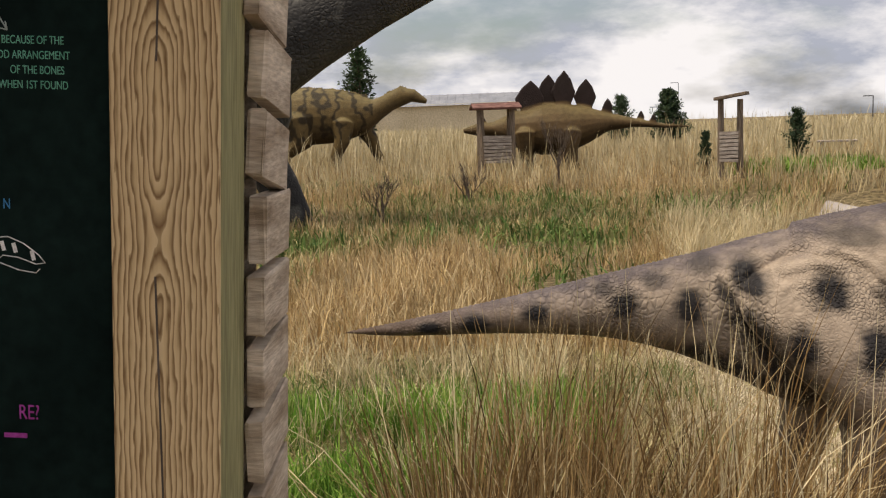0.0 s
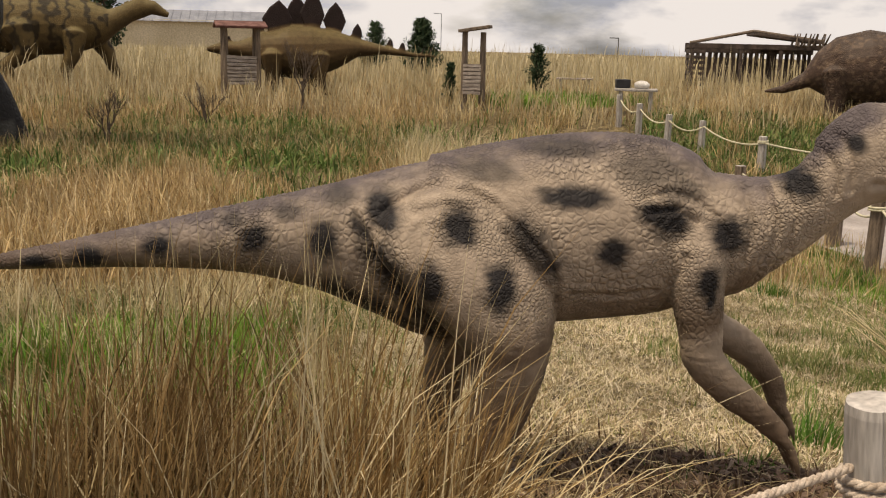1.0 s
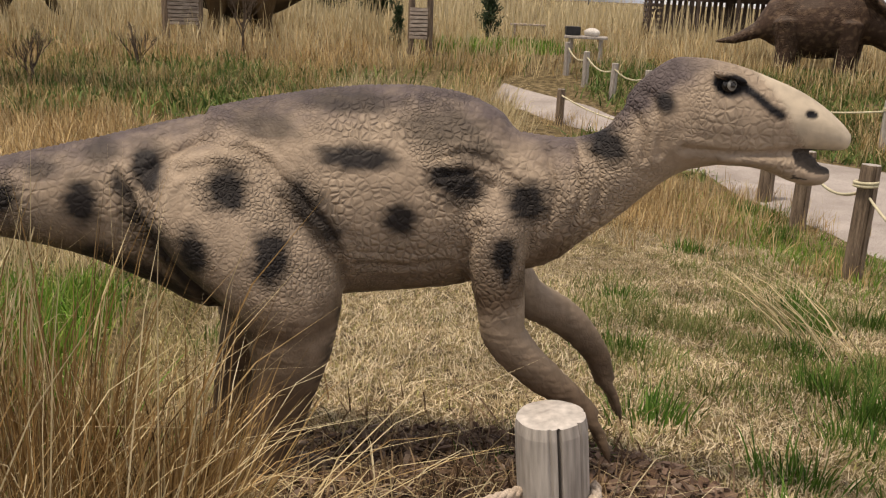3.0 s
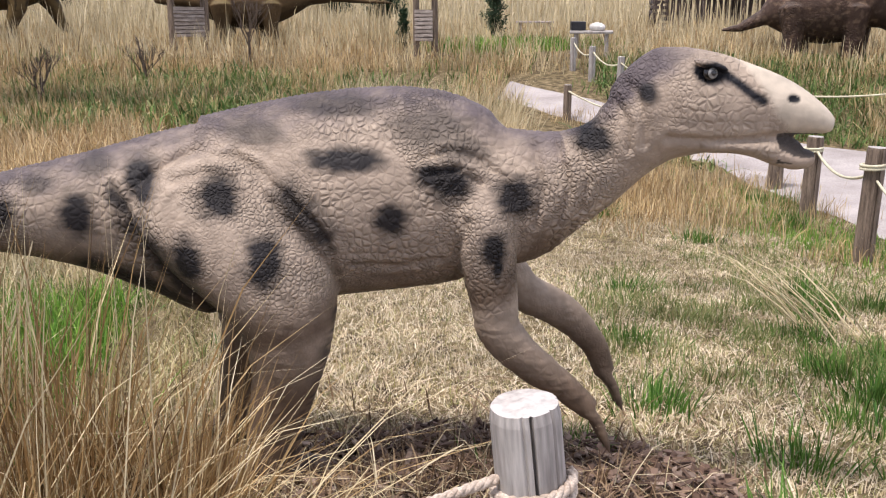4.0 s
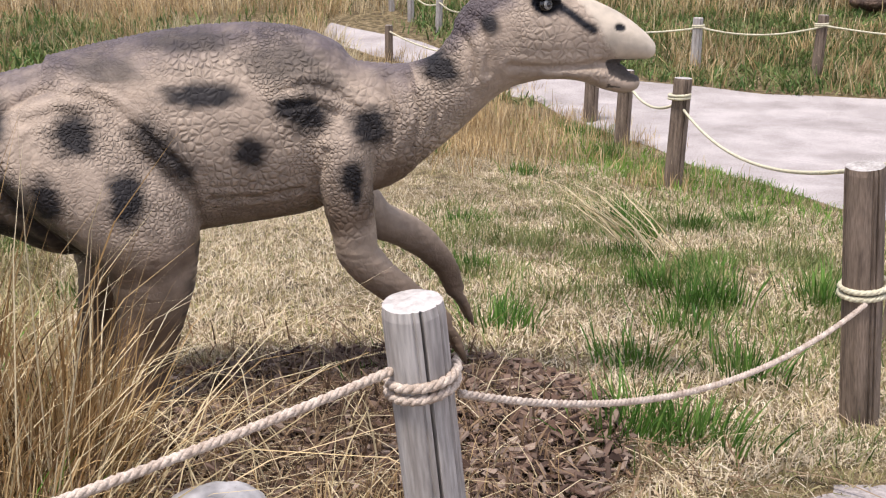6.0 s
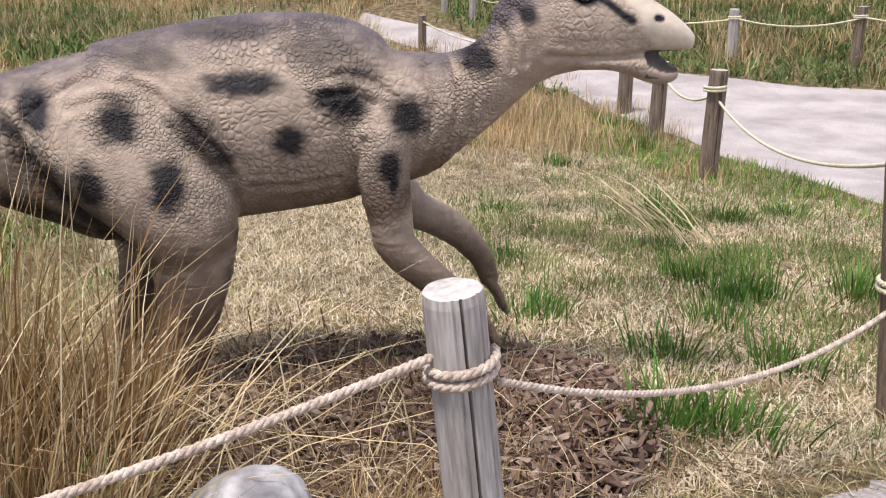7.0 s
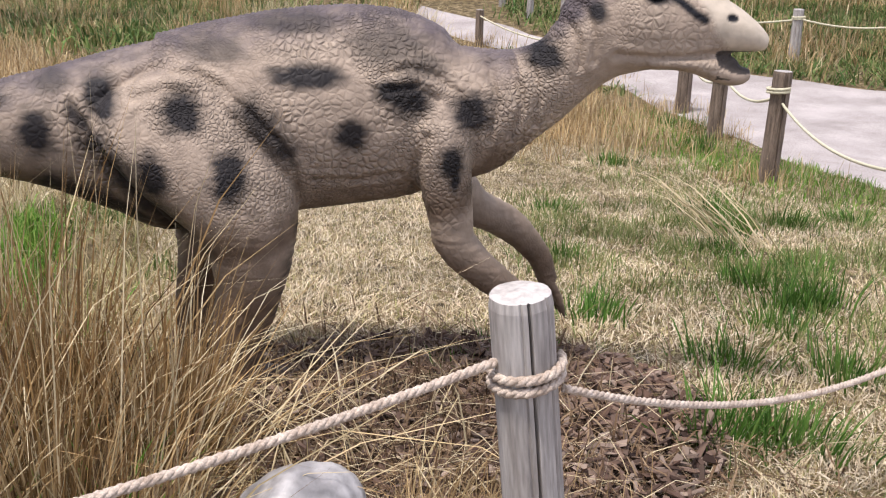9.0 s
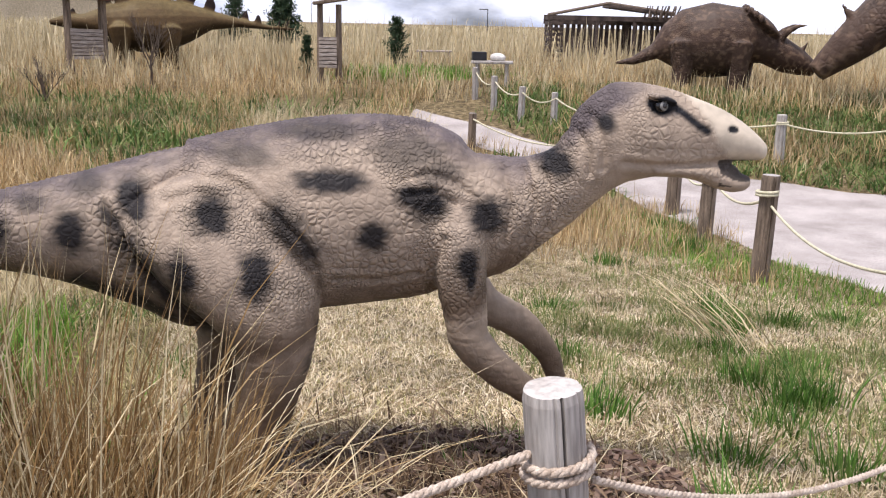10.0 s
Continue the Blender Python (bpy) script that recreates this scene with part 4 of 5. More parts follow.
def black_sign():
    ob = thing("notice_stand", (-7.6, 22.5, ground_z(-7.6, 22.5)), "two-post notice stand with a black panel", "sign stand")
    for sx in (-0.36, 0.36):
        part("post", box((0.09, 0.09, 1.6), (sx, 0, 0.8), bevel=0.01), M_POST_DARK, ob)
    part("panel", box((0.62, 0.05, 0.75), (0, -0.03, 0.78), bevel=0.01), M_BLACK, ob, "black panel")


black_sign()


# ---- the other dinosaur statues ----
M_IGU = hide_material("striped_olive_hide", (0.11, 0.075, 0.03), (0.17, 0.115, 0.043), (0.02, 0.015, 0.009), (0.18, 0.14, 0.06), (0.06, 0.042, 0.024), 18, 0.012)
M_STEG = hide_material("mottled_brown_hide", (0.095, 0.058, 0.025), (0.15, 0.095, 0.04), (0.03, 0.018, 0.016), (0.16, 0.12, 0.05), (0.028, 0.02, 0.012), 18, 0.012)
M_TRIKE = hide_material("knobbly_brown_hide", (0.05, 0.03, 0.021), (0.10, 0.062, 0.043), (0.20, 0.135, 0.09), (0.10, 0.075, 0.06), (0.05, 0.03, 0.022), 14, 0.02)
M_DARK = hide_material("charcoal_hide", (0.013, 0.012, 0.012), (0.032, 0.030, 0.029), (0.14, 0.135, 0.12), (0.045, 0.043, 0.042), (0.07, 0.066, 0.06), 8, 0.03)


def side_view(stations):
    return [(x, 0.0, top, bot, w) for x, top, bot, w in stations]


def finish(ob, place, turn, label, stripes=None, scale=1.0):
    """Paint: one tone below and on the legs, another on upward faces, and bars or mottling."""
    me = ob.data
    n = len(me.vertices)
    co = np.empty(n * 3, dtype=np.float32)
    me.vertices.foreach_get("co", co)
    co = co.reshape(-1, 3)
    no = np.empty(n * 3, dtype=np.float32)
    me.vertex_normals.foreach_get("vector", no)
    no = no.reshape(-1, 3)
    rag = np.array([noise.noise(Vector(p) * 2.2) + 0.5 * noise.noise(Vector(p) * 6) for p in co])
    spot = stripes(co, rag) if stripes else np.clip((rag - 0.25) * 3, 0, 1) * 0.6
    attribute(me, "spot", np.clip(spot, 0, 1))
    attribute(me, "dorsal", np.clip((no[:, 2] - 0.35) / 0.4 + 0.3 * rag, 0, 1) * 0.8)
    attribute(me, "under_tone", np.clip((-no[:, 2] - 0.05) / 0.5 + np.clip((0.9 - co[:, 2]) / 1.4, 0, 1) + 0.2 * rag, 0, 1) * 0.85)
    attribute(me, "beak", np.zeros(n))
    ob.matrix_world = pose(*place, 0, 0, turn) @ Matrix.Scale(scale, 4)
    return tagged(ob, label, "dinosaur statue")


def leg(bm, pts, radii):
    x, y, z = pts[0]
    tube([(x, y * 0.5, z + radii[0] * 0.9)] + list(pts), [radii[0] * 0.3] + list(radii), 12, bm)
    x, y, z = pts[-1]
    blob(bm, (x + 0.1, y, z + 0.06), (radii[-1] * 1.7, radii[-1] * 1.2, 0.1), seg=10)


def striped_dinosaur():
    st = [(-8.0, 1.45, 1.36, .05), (-6.5, 1.78, 1.35, .2), (-5.4, 2.18, 1.15, .4), (-4.5, 2.55, .95, .6), (-3.6, 2.62, .9, .68), (-2.6, 2.52, .95, .62), (-1.9, 2.35, 1.2, .44),
          (-1.5, 2.26, 1.55, .3), (-1.1, 2.40, 1.82, .22), (-.75, 2.56, 1.98, .21), (-.4, 2.48, 2.08, .19), (0, 2.16, 2.0, .08)]
    bm = loft(side_view(st), 20)
    leg(bm, [(-2.5, -.45, 1.5), (-2.55, -.5, 1.0), (-2.75, -.5, .55), (-2.7, -.5, .0)], [.34, .24, .17, .13])
    leg(bm, [(-2.1, .45, 1.5), (-1.75, .5, 1.0), (-1.62, .5, .6), (-1.25, .5, .0)], [.32, .22, .15, .11])
    leg(bm, [(-3.95, -.45, 1.6), (-3.75, -.5, 1.0), (-4.3, -.5, .6), (-4.15, -.5, .0)], [.5, .34, .2, .15])
    leg(bm, [(-4.2, .45, 1.6), (-3.9, .5, 1.0), (-4.5, .5, .6), (-4.8, .5, .0)], [.5, .34, .2, .15])
    for i in range(70):
        x = -6.0 + i * 0.078
        if -1.75 < x < -1.3:
            continue
        top = np.interp(x, [s[0] for s in st], [s[1] for s in st])
        tube([(x, 0, top - 0.05), (x - 0.02, 0, top + 0.085)], [0.03, 0.006], 5, bm)
    ob = fused("dinosaur_statue", bm, 0.035, M_IGU, 1)
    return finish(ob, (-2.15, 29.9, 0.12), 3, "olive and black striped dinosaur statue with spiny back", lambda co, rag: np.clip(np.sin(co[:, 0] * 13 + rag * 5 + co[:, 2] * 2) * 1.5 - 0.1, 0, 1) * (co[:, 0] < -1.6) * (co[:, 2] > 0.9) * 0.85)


striped_dinosaur()


def plated_dinosaur():
    st = [(0, 1.20, 1.08, .07), (.35, 1.32, 1.0, .14), (.8, 1.36, .95, .2), (1.4, 1.6, .65, .4), (2.1, 1.78, .42, .58), (2.7, 1.80, .42, .58), (3.3, 1.7, .68, .42), (3.9, 1.5, 1.0, .25), (4.6, 1.32, 1.08, .15), (5.4, 1.15, 1.03, .08), (6.05, 1.08, 1.03, .03)]
    bm = loft(side_view(st), 20)
    for x, y in ((1.65, -.38), (1.8, .38), (2.85, -.4), (2.65, .4)):
        leg(bm, [(x, y, 1.0), (x, y, .5), (x + .05, y, 0)], [.3, .19, .15])
    for x, w, h, y in ((.55, .16, .22, 0), (1.35, .24, .35, .08), (1.80, .80, .78, -.10), (2.3, .62, .85, .10), (2.70, .66, .92, -.10), (3.3, .62, .78, .10), (3.88, .3, .44, -.05), (4.78, .2, .3, .05), (5.1, .18, .28, -.05)):
        z = np.interp(x, [s[0] for s in st], [s[1] for s in st]) - 0.06
        prof = [(-.30, 0), (-.5, .38), (-.25, .75), (0.06, 1.0), (.33, .72), (.5, .35), (.30, 0)]
        front, back = [], []
        for px, pz in prof:
            front.append(bm.verts.new((x + px * w, y - 0.03, z + pz * h)))
            back.append(bm.verts.new((x + px * w, y + 0.03, z + pz * h)))
        bm.faces.new(front)
        bm.faces.new(back[::-1])
        for i in range(len(prof)):
            j = (i + 1) % len(prof)
            bm.faces.new((front[j], front[i], back[i], back[j]))
    for k in (0, .22):
        for sy in (-1, 1):
            tube([(5.6 + k, 0, 1.07), (5.75 + k, sy * .12, 1.4)], [.03, .008], 6, bm)
    ob = fused("dinosaur_statue", bm, 0.028, M_STEG, 1)

    def plates(co, rag):
        top = np.interp(co[:, 0], [s[0] for s in st], [s[1] for s in st])
        return np.clip((co[:, 2] - top - 0.02) / 0.05, 0, 1)

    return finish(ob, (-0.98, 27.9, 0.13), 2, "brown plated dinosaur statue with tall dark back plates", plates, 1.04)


plated_dinosaur()


def horned_mesh(lift=0.0, drop=0.0):
    st = [(0, .66, .60, .03), (.4, .78, .58, .1), (.9, 1.12, .72, .22), (1.25, 1.62, .48, .5), (1.6, 1.92, .36, .68), (2.2, 2.08, .34, .78), (2.8, 1.98, .42, .68), (3.2, 1.75, .7, .45), (3.55, 1.5, .62, .38), (3.95, 1.25, .45, .33), (4.3, 1.0, .42, .24), (4.6, .74, .42, .10)]
    st = [(x, t + lift - drop * max(0, x - 3.2), b + lift - drop * max(0, x - 3.2), w) for x, t, b, w in st]
    bm = loft(side_view(st), 20)
    for x, y in ((1.5, -.42), (1.75, .42), (2.75, -.45), (3.0, .45)):
        leg(bm, [(x, y, 1.1 + lift), (x + .03, y, .55 + lift * .5), (x, y, 0)], [.34, .23, .19])
    blob(bm, (3.32, 0, 1.60 + lift), (.16, .62, .50), (0, -50, 0), 20)
    for sy in (-1, 1):
        tube([(x, sy * y, z + lift - drop * max(0, x - 3.2)) for x, y, z in ((3.7, .2, 1.25), (3.85, .24, 1.45), (4.08, .26, 1.58), (4.30, .27, 1.60))], [.1, .08, .05, .015], 10, bm)
    tube([(4.25, 0, 1.0 + lift - drop * 1.05), (4.4, 0, 1.25 + lift - drop * 1.2)], [.07, .012], 8, bm)
    for i in range(9):
        a = -1.3 + i * 0.325
        blob(bm, (3.30 - 0.40 * math.cos(a), 0.64 * math.sin(a), 1.62 + lift + 0.34 * math.cos(a)), (.07, .10, .10), seg=8)
    return bm


def knobs(co, rag):
    r = np.array([noise.noise(Vector(p) * 11) for p in co])
    return np.clip((r - 0.1) * 4, 0, 1) * 0.55


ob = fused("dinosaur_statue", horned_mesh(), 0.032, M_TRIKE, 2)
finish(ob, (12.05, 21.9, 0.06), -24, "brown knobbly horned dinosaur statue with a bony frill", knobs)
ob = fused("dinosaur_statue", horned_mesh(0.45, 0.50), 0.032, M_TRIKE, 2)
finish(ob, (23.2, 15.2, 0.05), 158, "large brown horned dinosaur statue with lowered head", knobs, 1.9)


def black_dinosaur():
    st = [(-6.0, 4.3, 2.6, .7), (-4.2, 4.6, 2.2, 1.0), (-2.4, 4.8, 2.15, 1.15), (-0.6, 4.7, 2.1, 1.0), (0.5, 4.6, 2.35, .85), (1.4, 4.7, 2.95, .6), (2.6, 4.9, 3.65, .45), (4.2, 5.4, 4.45, .34), (6.2, 6.0, 5.3, .2), (8, 6.3, 6.1, .06)]
    bm = loft(side_view(st), 22)
    leg(bm, [(-1.0, -.75, 3.0), (-0.95, -.85, 2.1), (-0.95, -.9, 1.45), (-.72, -.9, .75), (-.95, -.9, .0)], [.75, .52, .42, .36, .24])
    leg(bm, [(.15, .75, 3.0), (.25, .85, 2.2), (.15, .9, 1.5), (.5, .9, .85), (.95, .9, .0)], [.75, .58, .44, .40, .26])
    ob = fused("dinosaur_statue", bm, 0.06, M_DARK, 3)
    return finish(ob, (-4.72, 18.2, -0.38), 0, "huge charcoal black dinosaur statue seen from the legs", lambda co, rag: np.clip((rag - 0.35) * 3, 0, 1) * 0.5)


black_dinosaur()


# ---- shed, building, lamps, bench ----
def shed():
    ob = thing("slatted_shed", (13.9, 30.4, 0.18), "open dark wooden slatted pen with a pole roof", "shed", turn=-18)
    for x in (0, 1.5, 2.7, 3.9):
        for y in (0, 1.6):
            part("post", box((0.1, 0.1, 1.6), (x, y, 0.8), bevel=0.01), M_PLANK_DARK, ob)
    for i in range(9):
        part("slat", box((0.42, 0.03, 0.10), (0.2, -0.06, 0.14 + i * 0.17), bevel=0.008), M_PLANK_DARK, ob)
        part("slat", box((0.03, 1.6, 0.11), (-0.05, 0.8, 0.14 + i * 0.17), bevel=0.008), M_PLANK_DARK, ob)
    for i in range(20):
        part("board", box((0.13, 0.03, 1.35), (0.15 + i * 0.19, 1.67, 0.78), turn=Matrix.Rotation(radians(random.uniform(-1.5, 1.5)), 3, "Y"), bevel=0.008), M_PLANK_DARK, ob)
    part("beam", box((4.1, 0.12, 0.16), (1.95, 0, 1.52), bevel=0.01), M_PLANK_DARK, ob)
    part("beam", box((4.1, 0.12, 0.30), (1.95, 1.6, 1.45), bevel=0.01), M_PLANK_DARK, ob)
    part("pole", tube([(-0.1, 0, 1.6), (1.85, 0.1, 2.0), (1.85, 0.1, 1.98)], 0.05, 8), M_POST_DARK, ob)
    part("pole", tube([(1.85, 0.1, 2.0), (4.0, 0.1, 1.72)], 0.05, 8), M_POST_DARK, ob)
    part("roof_sheet", box((2.1, 1.7, 0.10), (2.9, 0.8, 1.80), turn=Matrix.Rotation(radians(6), 3, "Y"), bevel=0.02), M_PLANK_DARK, ob)
    for i in range(12):
        part("brush", tube([(3.0 + i * .09, -.1 + random.uniform(-.2, .2), 1.55), (3.1 + i * .09, random.uniform(-.3, .3), 1.95)], [.04, .02], 5), M_BARK, ob)
    return ob


shed()


def building():
    ob = thing("long_building", (-22, 250, -2.3), "distant long low building with grey metal roof", "building")
    part("wall", box((50, 16, 7.2), (0, 0, 3.6), bevel=0.05), M_TAN_WALL, ob)
    bm = bmesh.new()
    pts = [(-26, -9, 6.8), (26, -9, 6.8), (26, 9, 6.8), (-26, 9, 6.8), (-26, 0, 9.6), (26, 0, 9.6)]
    v = [bm.verts.new(p) for p in pts]
    for f in ((0, 1, 5, 4), (2, 3, 4, 5), (1, 2, 5), (3, 0, 4), (3, 2, 1, 0)):
        bm.faces.new([v[i] for i in f])
    part("roof", bm, M_GREY_ROOF, ob, "grey ribbed metal roof")
    for i in range(26):
        part("roof_seam", box((0.15, 9.4, 0.12), (-25 + i * 2, -4.5, 8.28), turn=Matrix.Rotation(radians(17.3), 3, "X"), bevel=0), M_GREY_ROOF, ob)
    return ob


building()


def lamp_post(x, y, top, arm):
    foot = ground_z(x, y)
    top = top + 0.1 - foot
    ob = thing("lamp_post", (x, y, foot), "distant dark car-park lamp post", "lamp post", "car-park lamps")
    part("pole", tube([(0, 0, 0), (0, 0, top)], [0.075, 0.055], 8), M_METAL, ob)
    part("lamp_head", box((abs(arm), 0.22, 0.11), (arm / 2, 0, top), bevel=0.02), M_METAL, ob, "flat black lamp head")
    return ob


lamp_post(34.4, 204, 6.8, -1.6)
lamp_post(43.6, 122, 2.3, -1.15)
lamp_post(18.0, 120, 1.9, -1.0)


def table_stand():
    x, y = 9.3, 22.9
    ob = thing("display_table", (x, y, ground_z(x, y)), "rustic log table with pale stone and dark box on top", "table", turn=-20)
    for sx in (-.35, .35):
        for sy in (-.2, .2):
            part("leg", tube([(sx, sy, -.05), (sx, sy, .5)], .05, 8, wobble=.05), M_POST, ob)
    part("tabletop", box((1.0, .6, .06), (0, 0, .53), bevel=.02, rough=.004), M_POST, ob)
    st = bmesh.new()
    blob(st, (0, 0, 0), (.20, .16, .11), seg=12)
    for v in st.verts:
        v.co *= 1 + 0.2 * noise.noise(v.co * 9)
    rock = mesh_object("pale_rock", st, M_WHITE, smooth=True)
    p = ob.matrix_world @ Vector((.14, 0, .64))
    rock.matrix_world = pose(*p)
    tagged(rock, "pale rounded rock on a log table", "rock")
    bx = mesh_object("dark_box", box((.34, .25, .2), bevel=.02), M_BLACK)
    bx.matrix_world = pose(*(ob.matrix_world @ Vector((-.32, 0.05, .665))), 0, 0, -10)
    tagged(bx, "small dark box on a log table", "box")
    b = thing("bench", (9.7, 29.2, ground_z(9.7, 29.2)), "low grey plank bench in the grass", "bench", turn=-18)
    for i in range(3):
        part("seat_plank", box((1.1, .12, .05), (0, -.15 + i * .14, .42), bevel=.01), M_PLANK_GREY, b)
    for sx in (-.42, .42):
        part("leg", box((.09, .36, .40), (sx, 0, .2), bevel=.01), M_PLANK_GREY, b)


table_stand()


# ---- trees and bushes ----
def needles(rnd, centre, size, count, bm_data, length):
    v, f = bm_data
    for _ in range(count):
        d = Vector((rnd.gauss(0, 1), rnd.gauss(0, 1), rnd.gauss(0, .7))).normalized()
        p = Vector(centre) + d * size * rnd.random() ** 0.5
        u = d.orthogonal().normalized() * length * 0.35
        a = (d + Vector((0, 0, rnd.uniform(-.1, .6)))).normalized() * length * rnd.uniform(.6, 1.3)
        i = len(v)
        v += [p - u, p + u, p + a]
        f.append((i, i + 1, i + 2))


def conifer(x, y, height, spread, label, thin=False, seed=1, z=None, dense=13):
    rnd = random.Random(seed)
    z = ground_z(x, y) - 0.05 if z is None else z
    ob = thing("conifer", (x, y, z), label, "tree", "young evergreens")
    limbs = tube([(0, 0, 0), (0.02 * height, 0, height * .5), (0, 0, height * .97)], [height * .028, height * .018, height * .004], 7)
    data = ([], [])
    n = 26 if not thin else 18
    for i in range(n):
        f = 0.10 + 0.88 * i / n
        for _ in range(5 if not thin else 3):
            a = rnd.random() * 6.28
            reach = spread * (1 - f) ** 0.75 * rnd.uniform(.55, 1.15) + 0.03 * height
            tip = Vector((math.cos(a) * reach, math.sin(a) * reach, height * f + reach * (.55 if not thin else .9)))
            root = Vector((0, 0, height * f - .03))
            tube([root, root.lerp(tip, .6), tip], [height * .007, height * .004, height * .002], 4, limbs)
            for k in (.35, .6, .8, 1.0):
                needles(rnd, root.lerp(tip, k), height * .04, dense, data, height * .042)
    part("trunk", limbs, M_BARK, ob)
    me = bpy.data.meshes.new("crown")
    me.from_pydata(data[0], [], data[1])
    me.materials.append(M_LEAF)
    crown = new("crown", me)
    crown.parent = ob
    return ob


conifer(8.0, 27.2, 1.5, 0.36, "small dark upright juniper in tall grass", thin=True, seed=3)
conifer(4.85, 40.8, 2.2, 0.75, "young dark green evergreen tree", seed=5, dense=6)
conifer(6.45, 38.9, 2.35, 0.80, "young dark green evergreen tree", seed=6)
conifer(-8.75, 60.0, 5.9, 1.3, "tall thin open evergreen tree", seed=7, dense=4)
conifer(5.2, 25.2, 1.1, 0.16, "small dark upright juniper in tall grass", thin=True, seed=8)


def bare_bush(x, y, height, seed, label, spread=0.5):
    rnd = random.Random(seed)
    ob = thing("bare_sapling", (x, y, ground_z(x, y) - .03), label, "shrub")
    part("trunk", tube([(0, 0, 0), (.02, 0, height * .25), (0, 0.02, height * .45)], [.035, .028, .02], 7), M_BARK, ob)
    def grow(p, d, length, r, depth, tw):
        q = p + d * length
        tube([p, p.lerp(q, .5) + Vector((rnd.uniform(-.03, .03), rnd.uniform(-.03, .03), 0)), q], [r, r * .8, r * .55], 4, tw)
        if depth:
            for _ in range(3):
                nd = (d + Vector((rnd.uniform(-.5, .5), rnd.uniform(-.5, .5), rnd.uniform(.0, .5)))).normalized()
                grow(p.lerp(q, rnd.uniform(.5, 1)), nd, length * .72, r * .6, depth - 1, tw)

    for i in range(6):
        a = i * 1.05 + rnd.random()
        tw = bmesh.new()
        grow(Vector((0, 0, height * rnd.uniform(.12, .4))), Vector((math.cos(a) * spread, math.sin(a) * spread, 1)).normalized(), height * .30, .014, 3, tw)
        part("branch", tw, M_BARK, ob)
    return ob


bare_bush(1.42, 23.2, 1.75, 3, "small leafless sapling among dry grass", .4)
bare_bush(-0.6, 20.8, 1.1, 4, "small leafless bush among dry grass", .6)
bare_bush(-2.2, 19.0, 1.1, 5, "small leafless bush among dry grass", .6)


# ---- grass ----
def inside(x, y, poly):
    hit = False
    n = len(poly)
    for i in range(n):
        x0, y0 = poly[i]
        x1, y1 = poly[(i + 1) % n]
        if (y0 > y) != (y1 > y) and x < (x1 - x0) * (y - y0) / (y1 - y0) + x0:
            hit = not hit
    return hit


ON_PATH = PATH_NEAR + PATH_FAR[::-1]


def free(x, y):
    """Whether grass may stand here."""
    if inside(x, y, ON_PATH):
        return False
    if y < 2.25 and inside(x, y, [(-3, -1.6), (0, -0.9), (2.0, 0.6), (2.75, 2.2), (3.6, 2.35), (5.2, 2.2), (7.9, 3.0), (11, 0), (0, -5), (-3, -4)]):
        return False
    if abs(x - 1.64) < 0.27 and 1.9 < y < 2.62:
        return False
    if math.hypot(x - 0.9, y - 0.2) < 0.95 or (-1.6 < x < 0.12 and 0.9 < y < 1.55):
        return False
    return True


def blades(name, points, mat, height, width, lean, label, spread=0.4, seed=0, sway=(0, 0), droop=0.35, sink=0.02):
    """One mesh of many curved blades rooted at the points (x, y, size)."""
    rng = np.random.default_rng(seed)
    pts = np.array(points)
    n = len(pts)
    root = np.column_stack([pts[:, 0], pts[:, 1], [ground_z(a, b) - sink for a, b in pts[:, :2]]])
    h = height * pts[:, 2] * rng.uniform(0.55, 1.15, n)
    turn = rng.uniform(0, 2 * np.pi, n)
    tilt = np.abs(rng.normal(0, lean, n))
    away = np.column_stack([np.cos(turn) * tilt + sway[0], np.sin(turn) * tilt + sway[1]])
    bend = np.array([(noise.noise(Vector((a * 4.5, b * 4.5, 2.0))), noise.noise(Vector((a * 4.5, b * 4.5, 8.0)))) for a, b in pts[:, :2]])
    away += 0.55 * min(lean * 1.6, 0.5) * 2 * bend
    if pts.shape[1] > 3:
        away += pts[:, 3:5]
    face = rng.uniform(0, 2 * np.pi, n)
    side = np.column_stack([np.cos(face), np.sin(face), np.zeros(n)])
    w = width * rng.uniform(0.6, 1.3, n)
    verts = np.empty((n, 7, 3))
    for k, (f, ww) in enumerate(((0.0, 1.0), (0.4, 0.85), (0.75, 0.55))):
        c = root.copy()
        c[:, :2] += away * (h * f * (0.55 + droop * f))[:, None]
        c[:, 2] += h * f * (1 - 0.25 * tilt * f)
        verts[:, 2 * k] = c - side * (w * ww / 2)[:, None]
        verts[:, 2 * k + 1] = c + side * (w * ww / 2)[:, None]
    c = root.copy()
    c[:, :2] += away * (h * (0.55 + droop * 1.3))[:, None]
    c[:, 2] += h * np.clip(1 - 0.45 * tilt, 0.15, 1)
    verts[:, 6] = c
    base = np.arange(n)[:, None] * 7
    loops = (base + np.array([0, 1, 3, 2, 2, 3, 5, 4, 4, 5, 6])).ravel()
    me = bpy.data.meshes.new(name)
    me.vertices.add(n * 7)
    me.vertices.foreach_set("co", verts.astype(np.float32).ravel())
    me.loops.add(n * 11)
    me.loops.foreach_set("vertex_index", loops.astype(np.int32))
    me.polygons.add(n * 3)
    start = (np.arange(n)[:, None] * 11 + np.array([0, 4, 8])).ravel()
    me.polygons.foreach_set("loop_start", start.astype(np.int32))
    me.update(calc_edges=True)
    me.materials.append(mat)
    return tagged(new(name, me), label, "grass", kind="stuff")


